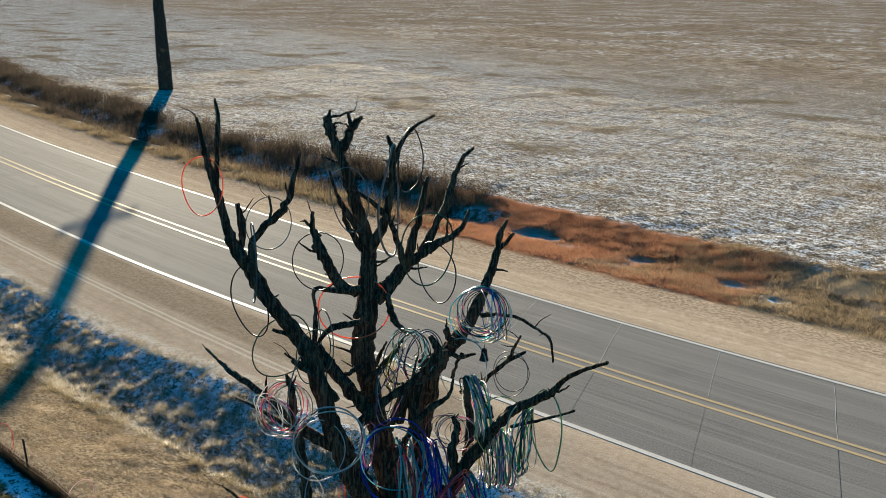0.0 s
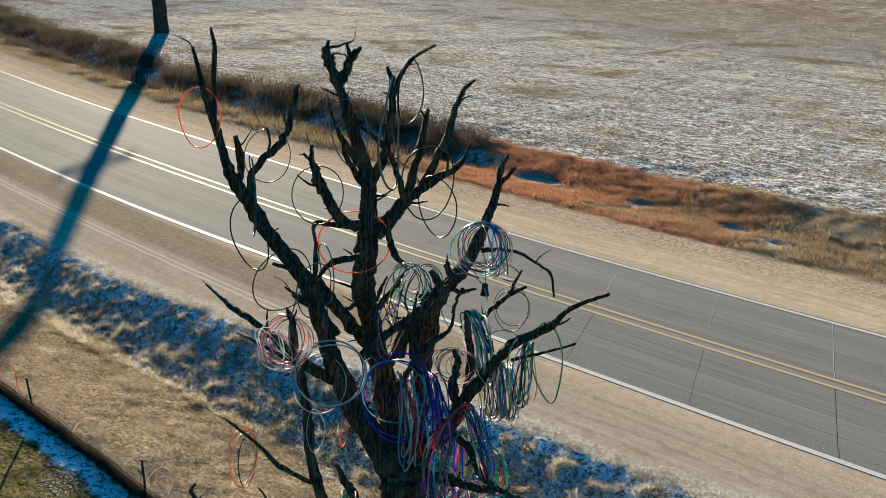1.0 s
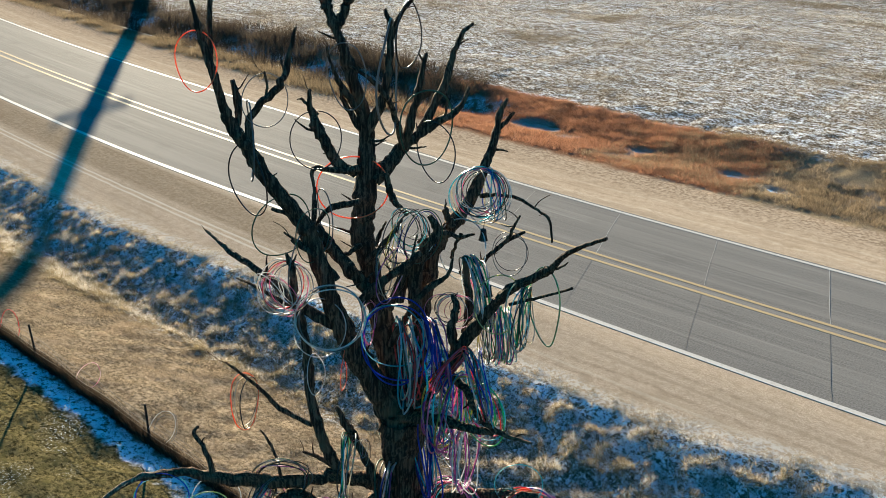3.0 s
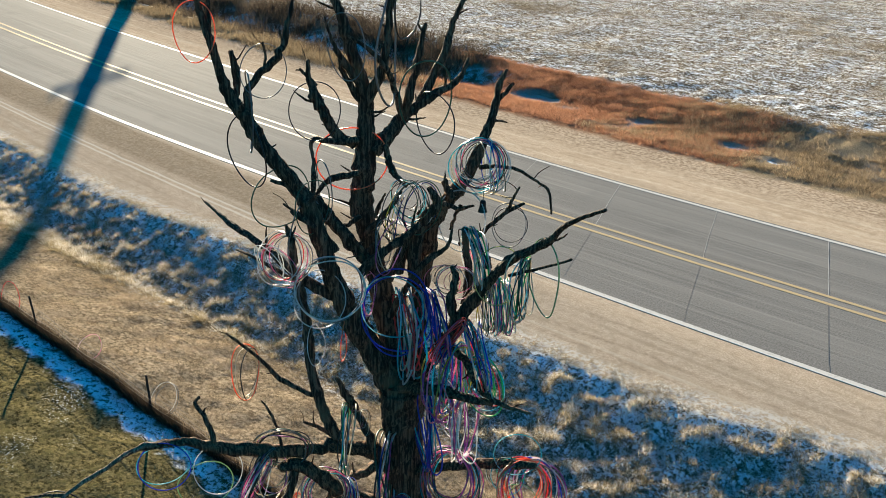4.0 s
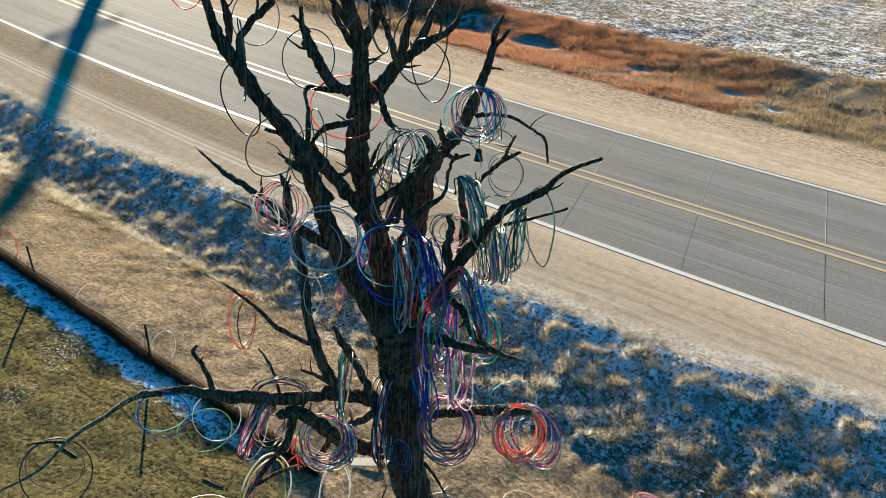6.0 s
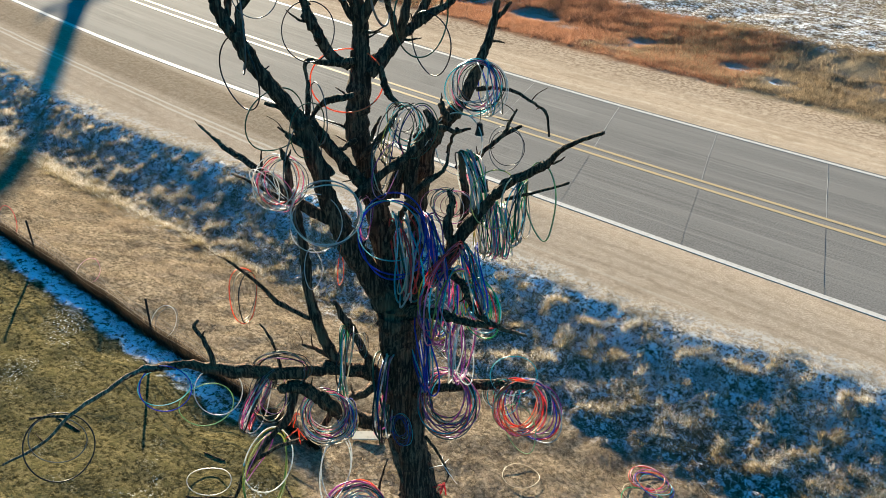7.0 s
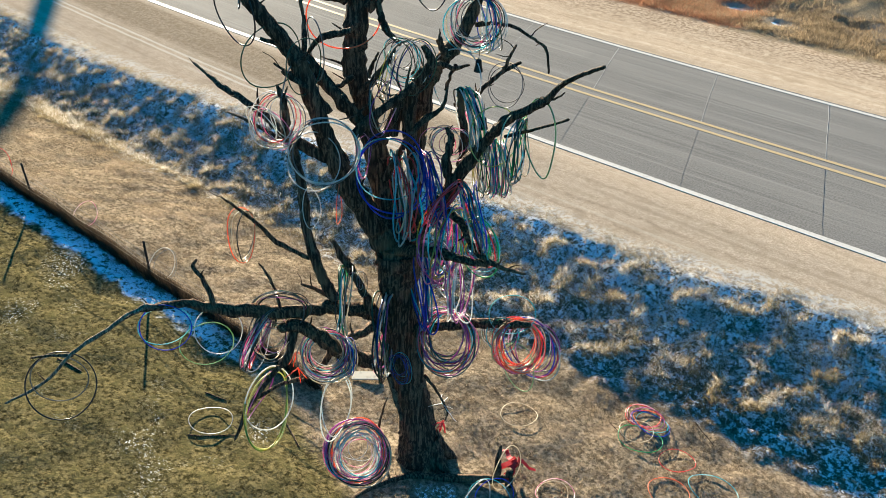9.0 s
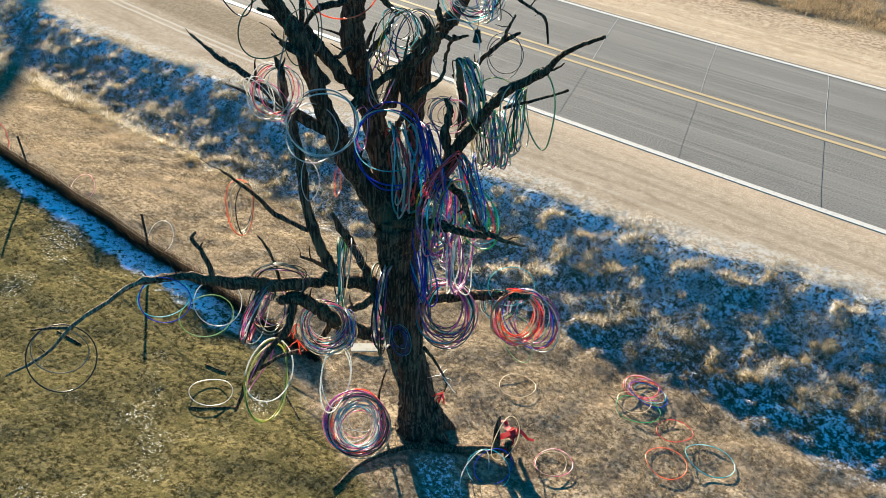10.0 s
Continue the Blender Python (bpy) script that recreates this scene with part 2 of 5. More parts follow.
    far_field = s.mix(s.step(s.noise(0.8, 6.0, s.stretch(0.5, 1.2, 1.0), 0.75), 0.40, 0.62), (0.11, 0.082, 0.06), (0.34, 0.275, 0.205))
    far_field = s.mix(s.math("MULTIPLY", s.step(furrow, 0.51, 0.62), s.step(s.noise(0.04, 5.0), 0.42, 0.60)), far_field, snow)
    far_field = s.mix(s.math("MULTIPLY", s.step(furrow, 0.44, 0.34), 0.6), far_field, (0.14, 0.105, 0.08))
    field = s.mix(s.step(s.math("ADD", n0, s.math("MULTIPLY", s.noise(0.08, 4.0), 40.0)), 95.0, 150.0), field, far_field)
    soil = s.mix(s.step(s.noise(7.0, 6.0, rough=0.7), 0.4, 0.62), (0.20, 0.145, 0.10), (0.46, 0.37, 0.28))
    worn_edge = s.math("MULTIPLY", s.step(s.math("ADD", n, s.math("MULTIPLY", streak, 2.0)), 9.6, 12.6), 0.85)
    far_side = s.mix(s.step(n, 19.0, 20.2), s.mix(s.step(n, 11.6, 12.6), s.mix(worn_edge, gravel, soil), ditch), field)
    s.color(s.mix(s.step(n0, 3.0, 3.2), near_side, far_side))
    stony = s.math("MULTIPLY", s.step(nd, -0.15, 0.2), s.step(n, 12.6, 11.6))
    rough_h = s.math("ADD", s.math("ADD", fine, s.math("MULTIPLY", mid, 2.0)), s.math("MULTIPLY", bits, s.math("MULTIPLY", s.step(n, 19.0, 20.2), 2.5)))
    gravel_h = s.math("ADD", s.math("ADD", s.math("MULTIPLY", s.noise(40.0, 4.0), 0.5), s.math("MULTIPLY", s.noise(14.0, 5.0), 0.12)), s.math("MULTIPLY", streak, 0.3))
    s.bump(s.math("ADD", s.math("MULTIPLY", rough_h, s.math("SUBTRACT", 1.0, stony)), s.math("MULTIPLY", gravel_h, s.math("MULTIPLY", stony, 0.55))), 0.5, 0.04)
    s.b.inputs["Specular IOR Level"].default_value = 0.0
    return s.mat


def road_material():
    s = Shade("worn_pavement", 0.85)
    x, y, z = s.xyz()
    xm = s.math("MINIMUM", x, 0.0)
    across = s.math("SUBTRACT", y, s.math("MULTIPLY", s.math("MULTIPLY", xm, xm), CURVE))
    along = s.t.nodes.new("ShaderNodeCombineXYZ")
    s.put(along.inputs[0], x)
    s.put(along.inputs[1], across)
    lane = s.noise(0.5, 5.0, s.stretch(0.06, 2.2, 1.0, along.outputs[0]))
    scratch = s.noise(1.0, 6.0, s.stretch(0.12, 9.0, 1.0, along.outputs[0]), 0.7)
    grain = s.noise(22.0, 6.0, rough=0.75)
    c = s.mix(s.step(grain, 0.34, 0.66), (0.128, 0.123, 0.117), (0.235, 0.226, 0.214))
    c = s.mix(s.math("MULTIPLY", s.step(lane, 0.42, 0.68), 0.6), c, (0.255, 0.243, 0.226))
    c = s.mix(s.math("MULTIPLY", s.step(s.noise(0.7, 6.0), 0.55, 0.75), 0.35), c, (0.11, 0.108, 0.105))
    c = s.mix(s.math("MULTIPLY", s.step(scratch, 0.52, 0.66), 0.45), c, (0.31, 0.296, 0.277))
    c = s.mix(s.math("MULTIPLY", s.step(scratch, 0.46, 0.34), 0.4), c, (0.10, 0.098, 0.095))
    s.color(c)
    s.bump(grain, 0.3, 0.01)
    s.b.inputs["Specular IOR Level"].default_value = 0.01
    return s.mat


def paint_material(name, tone, worn):
    s = Shade(name, 0.6)
    s.color(s.mix(s.math("MULTIPLY", s.step(s.noise(9.0, 6.0), 0.5, 0.72), 0.6), tone, worn))
    s.bump(s.noise(60.0), 0.2, 0.005)
    s.b.inputs["Specular IOR Level"].default_value = 0.015
    return s.mat


def bark_material(name="weathered_bark", dark=(0.022, 0.014, 0.010), pale=(0.17, 0.112, 0.074)):
    s = Shade(name, 0.9)
    long = s.noise(9.0, 7.0, s.stretch(3.6, 3.6, 0.24), 0.68)
    c = s.mix(s.step(long, 0.44, 0.62), dark, pale)
    c = s.mix(s.math("MULTIPLY", s.step(s.noise(26.0, 5.0), 0.5, 0.7), 0.5), c, dark)
    c = s.mix(s.math("MULTIPLY", s.step(s.noise(1.4, 5.0), 0.56, 0.7), 0.6), c, (0.20, 0.115, 0.065))
    s.color(c)
    s.b.inputs["Specular IOR Level"].default_value = 0.2
    s.bump(long, 1.0, 0.035)
    return s.mat


def blade_material(name, a, b, frost=0.0):
    s = Shade(name, 0.75)
    c = s.mix(s.island(), a, b)
    if frost:
        c = s.mix(s.step(s.noise(1.6, 4.0), 1.0 - frost, 1.05 - frost), c, (0.74, 0.76, 0.78))
    s.color(c)
    s.b.inputs["Specular IOR Level"].default_value = 0.15
    thin = s.t.nodes.new("ShaderNodeBsdfTranslucent")
    s.put(thin.inputs["Color"], c)
    both = s.t.nodes.new("ShaderNodeMixShader")
    both.inputs[0].default_value = 0.5
    s.t.links.new(s.b.outputs[0], both.inputs[1])
    s.t.links.new(thin.outputs[0], both.inputs[2])
    s.t.links.new(both.outputs[0], s.t.nodes["Material Output"].inputs[0])
    return s.mat


def plastic(name, tone, second=None, bands=18.0):
    s = Shade(name, 0.32)
    rnd = s.random()
    c = s.mix(s.math("MULTIPLY", rnd, 0.25), tone, tuple(v * 0.55 + 0.04 for v in tone))
    if second:
        x, y, z = s.xyz()
        ang = s.math("ARCTAN2", x, y)
        wave = s.math("SINE", s.math("ADD", s.math("MULTIPLY", ang, bands), s.math("MULTIPLY", rnd, 6.0)))
        c = s.mix(s.step(wave, 0.55, 0.7), c, second)
    c = s.mix(s.math("MULTIPLY", s.step(s.noise(4.0, 5.0), 0.55, 0.75), 0.18), c, (0.45, 0.42, 0.38))
    s.color(c)
    thin = s.t.nodes.new("ShaderNodeBsdfTranslucent")
    s.put(thin.inputs["Color"], c)
    both = s.t.nodes.new("ShaderNodeMixShader")
    both.inputs[0].default_value = 0.5
    s.t.links.new(s.b.outputs[0], both.inputs[1])
    s.t.links.new(thin.outputs[0], both.inputs[2])
    s.t.links.new(both.outputs[0], s.t.nodes["Material Output"].inputs[0])
    return s.mat


M_GROUND, M_ROAD, M_BARK = ground_material(), road_material(), bark_material()
M_BARK_BROWN = bark_material("peeling_brown_bark", (0.026, 0.015, 0.010), (0.21, 0.125, 0.075))
# pale grey limb tip; the sunlight on it is put into the colour
M_BARK_PALE = bark_material("pale_sunlit_bark", (0.09, 0.07, 0.052), (0.34, 0.27, 0.20))
M_WHITE = paint_material("white_road_paint", (0.55, 0.525, 0.49), (0.36, 0.34, 0.31))
M_YELLOW = paint_material("yellow_road_paint", (0.46, 0.345, 0.20), (0.32, 0.27, 0.20))
M_SEAL = paint_material("pale_joint_sealant", (0.44, 0.425, 0.40), (0.26, 0.25, 0.24))
M_TAR = paint_material("dark_joint_tar", (0.16, 0.155, 0.148), (0.21, 0.203, 0.195))
M_POLE = bark_material("brown_pole_wood", (0.035, 0.024, 0.018), (0.09, 0.062, 0.045))
M_STRAW = blade_material("dry_straw_blades", (0.082, 0.064, 0.043), (0.345, 0.275, 0.195))
M_OLIVE = blade_material("olive_lawn_blades", (0.07, 0.061, 0.024), (0.225, 0.186, 0.090))
M_DITCH = blade_material("ditch_grass_blades", (0.07, 0.054, 0.033), (0.30, 0.228, 0.148))
M_FROST = blade_material("frosted_grass_blades", (0.30, 0.24, 0.17), (0.80, 0.76, 0.69))
M_RED = blade_material("rust_red_grass_blades", (0.13, 0.050, 0.026), (0.52, 0.27, 0.165))
M_OLD = blade_material("olive_tan_ditch_blades", (0.065, 0.046, 0.028), (0.43, 0.325, 0.21))
M_TUFT = blade_material("ditch_tuft_blades", (0.075, 0.06, 0.03), (0.46, 0.37, 0.225))
M_MAT = blade_material("matted_brown_blades", (0.06, 0.046, 0.028), (0.27, 0.205, 0.13))
M_BUSH = blade_material("grey_brown_brush_stems", (0.02, 0.016, 0.013), (0.105, 0.082, 0.062))
M_THATCH = blade_material("dark_dead_thatch", (0.018, 0.014, 0.011), (0.085, 0.062, 0.045))
M_STUB = blade_material("corn_residue", (0.15, 0.12, 0.09), (0.72, 0.67, 0.59))
M_WIRE = paint_material("rusty_fence_wire", (0.22, 0.19, 0.16), (0.12, 0.08, 0.06))
M_STEEL = paint_material("dark_steel_post", (0.035, 0.03, 0.028), (0.10, 0.05, 0.03))
M_PLANK = paint_material("weathered_board", (0.72, 0.64, 0.50), (0.5, 0.42, 0.30))


# ---- mesh helpers ----
def mesh_object(name, verts, faces, material, parent=None, smooth=False):
    me = bpy.data.meshes.new(name)
    me.from_pydata([tuple(v) for v in verts], [], [tuple(f) for f in faces])
    me.materials.append(material)
    if smooth:
        me.polygons.foreach_set("use_smooth", [True] * len(me.polygons))
    me.update()
    ob = new(name, me)
    ob.parent = parent
    return ob


def part(name, bm, material, parent, label=""):
    me = bpy.data.meshes.new(name)
    bm.to_mesh(me)
    bm.free()
    me.materials.append(material)
    ob = new(name, me)
    ob.parent = parent
    return tagged(ob, label)


def vnoise(x, y, scale, seed):
    """Smooth lattice noise in -1..1 for arrays."""
    table = np.random.RandomState(seed).rand(256, 256) * 2 - 1
    u, v = np.asarray(x) * scale, np.asarray(y) * scale
    i, j = np.floor(u).astype(int), np.floor(v).astype(int)
    a, b = u - i, v - j
    a, b = a * a * (3 - 2 * a), b * b * (3 - 2 * b)
    p = lambda k, l: table[(i + k) % 256, (j + l) % 256]
    return (p(0, 0) * (1 - a) + p(1, 0) * a) * (1 - b) + (p(0, 1) * (1 - a) + p(1, 1) * a) * b


def bend(x):
    return CURVE * np.clip(x, -160.0, 0.0) ** 2 + 0.4 * np.maximum(-160.0 - x, 0.0)


def bank_edge(x):
    """Where the near shoulder breaks into the ditch, by road coordinate."""
    return -3.25 + LIP * np.clip(x + 3.0, 0.0, 7.0) - 1.5 * np.clip((-x - 5.0) / 17.0, 0.0, 1.0) + 0.12 * vnoise(x, x * 0.0, 0.7, 51) + 0.10 * vnoise(x, x * 0.0, 4.0, 52)


def ground_z(x, y):
    """Height of the ground: road crown, shoulders, the two ditches, the rising yard and the field."""
    x, y = np.asarray(x, float), np.asarray(y, float)
    n = y - bend(x)
    xc = np.clip(x, -16.0, 4.0)
    at_fence = -0.61 - 0.0554 * xc - 0.163 * (-10.5 + 9)
    left = np.clip(-x - 1.0, 0.0, 14.0)
    foot, bottom = -5.7 - 0.05 * left, -0.84 - 0.004 * left
    slope = (at_fence - bottom) / (10.5 + foot)
    yard = np.where(n > -10.5, bottom + slope * np.maximum(foot - n, 0.0), at_fence + 0.163 * np.minimum(-10.5 - n, 9.0))
    yard = yard + 0.05 * vnoise(x, y, 0.7, 3) + 0.03 * vnoise(x, y, 2.5, 4)
    edge = bank_edge(x)
    down = np.maximum(edge - n, 0.0)
    steep = 1.0
    lip = -0.005 + 0.048 * (edge + 0.8)
    humps = np.clip(down / 0.5, 0, 1) * (0.04 * vnoise(x, y, 2.3, 5) + 0.125 * vnoise(x, y, 4.3, 6))
    grade = 0.315 + 0.10 * np.clip((-x - 3.0) / 5.0, 0.0, 1.0)
    bank = lip - grade * np.minimum(down, steep) - 0.152 * np.maximum(down - steep, 0.0) + humps
    near = np.where(n > edge, -0.005 + 0.048 * np.minimum(n + 0.8, 0.0), np.maximum(bank, yard + 0.2 * humps * np.clip((n + 8.0) / 1.5, 0, 1)))
    far = np.interp(n, [3, 7.9, 11.8, 14.6, 16.2, 19.6, 22, 150, 500, 1500, 4000], [-0.005, -0.005, -0.14, -0.40, -0.45, -0.12, -0.02, 0.0, 4.0, 40.0, 90.0])
    rough = np.clip((n - 11.5) / 2, 0, 1)
    far = far + rough * (0.06 * vnoise(x, y, 0.5, 7) + 0.05 * vnoise(x, y, 1.6, 8))
    far = far - 0.60 * np.exp(-((n - 16.4) / 1.3) ** 2) * np.clip((-x - 19.0) / 5.0, 0, 1)
    for hx, hy, ha, hb in HOLLOWS:
        far = far - 0.15 * np.exp(-((x - hx) / ha) ** 2 - ((y - hy - 0.1) / hb) ** 2)
    return np.where(n < 3, near, far)


# ---- ground ----
xs = np.concatenate([-np.geomspace(46, 2200, 42)[::-1], np.arange(-45, -14.01, 0.24), np.arange(-14, 10.01, 0.13), np.geomspace(10.6, 1500, 34)])
ns = np.concatenate([-np.geomspace(16, 900, 26)[::-1], np.arange(-15.5, -2.9, 0.125), np.arange(-2.8, 24, 0.3), np.geomspace(24.6, 2600, 60)])
gx, gn = np.meshgrid(xs, ns)
gy = gn + bend(gx)
gzz = ground_z(gx, gy)
W = len(xs)
quads = [(r * W + c, r * W + c + 1, (r + 1) * W + c + 1, (r + 1) * W + c) for r in range(len(ns) - 1) for c in range(W - 1)]
ground = mesh_object("ground", np.stack([gx.ravel(), gy.ravel(), gzz.ravel()], 1), quads, M_GROUND, smooth=True)
tagged(ground, "gravel shoulders, snowy ditch, dry yard grass and stubble field", "ground", kind="structure")


def lane(x, n):
    """The y of a line of the road, which widens a little towards the bend."""
    u = min(max((-x - 8.0) / 22.0, 0.0), 1.0)
    return float(bend(x)) + 3.6 + (n - 3.6) * (1 + 0.125 * u * u * (3 - 2 * u))


def strip(name, n0, n1, z0, z1, x0, x1, step, material, parent=None):
    """A strip along the bend of the road, z1 its top and z0 its underside."""
    px = np.arange(x0, x1 + step / 2, step)
    v, f = [], []
    for x in px:
        a, b = lane(x, n0), lane(x, n1)
        v += [(x, a, z0), (x, a, z1), (x, b, z1), (x, b, z0)]
    for i in range(len(px) - 1):
        a = 4 * i
        f += [(a, a + 4, a + 5, a + 1), (a + 1, a + 5, a + 6, a + 2), (a + 2, a + 6, a + 7, a + 3)]
    f += [(0, 1, 2, 3), (len(v) - 1, len(v) - 2, len(v) - 3, len(v) - 4)]
    return mesh_object(name, v, f, material, parent)


road = strip("road", -0.165, 7.58, -0.25, 0.0, -150, 40, 1.5, M_ROAD)
tagged(road, "grey two-lane road with white edge lines and double yellow line", "road", kind="structure")
strip("edge_line", -0.15, 0.02, -0.01, 0.005, -150, 40, 1.5, M_WHITE, road)
strip("edge_line", 7.35, 7.49, -0.01, 0.006, -150, 40, 1.5, M_WHITE, road)
strip("centre_line", 3.26, 3.39, -0.01, 0.006, -150, 40, 1.5, M_YELLOW, road)
strip("centre_line", 3.68, 3.81, -0.01, 0.006, -150, 40, 1.5, M_YELLOW, road)
for k in range(-3, 4):
    x0 = 3.45 * k
    half = {0: 0.008, -1: 0.005, -2: 0.007}.get(k, 0.004)
    for n0, n1, tone in ((0.05, 0.6, M_TAR), (0.6, 3.25, M_TAR), (3.82, 7.34, M_SEAL)):
        v = []
        for u in np.linspace(0, 1, 5):
            nn = n0 + (n1 - n0) * u
            xx = x0 - 0.30 * nn + 0.012 * math.sin(9 * nn + k)
            v += [(xx - half, lane(xx, nn), 0.005), (xx + half, lane(xx, nn), 0.005)]
        mesh_object("joint", v, [(2 * i, 2 * i + 1, 2 * i + 3, 2 * i + 2) for i in range(4)], tone, road)

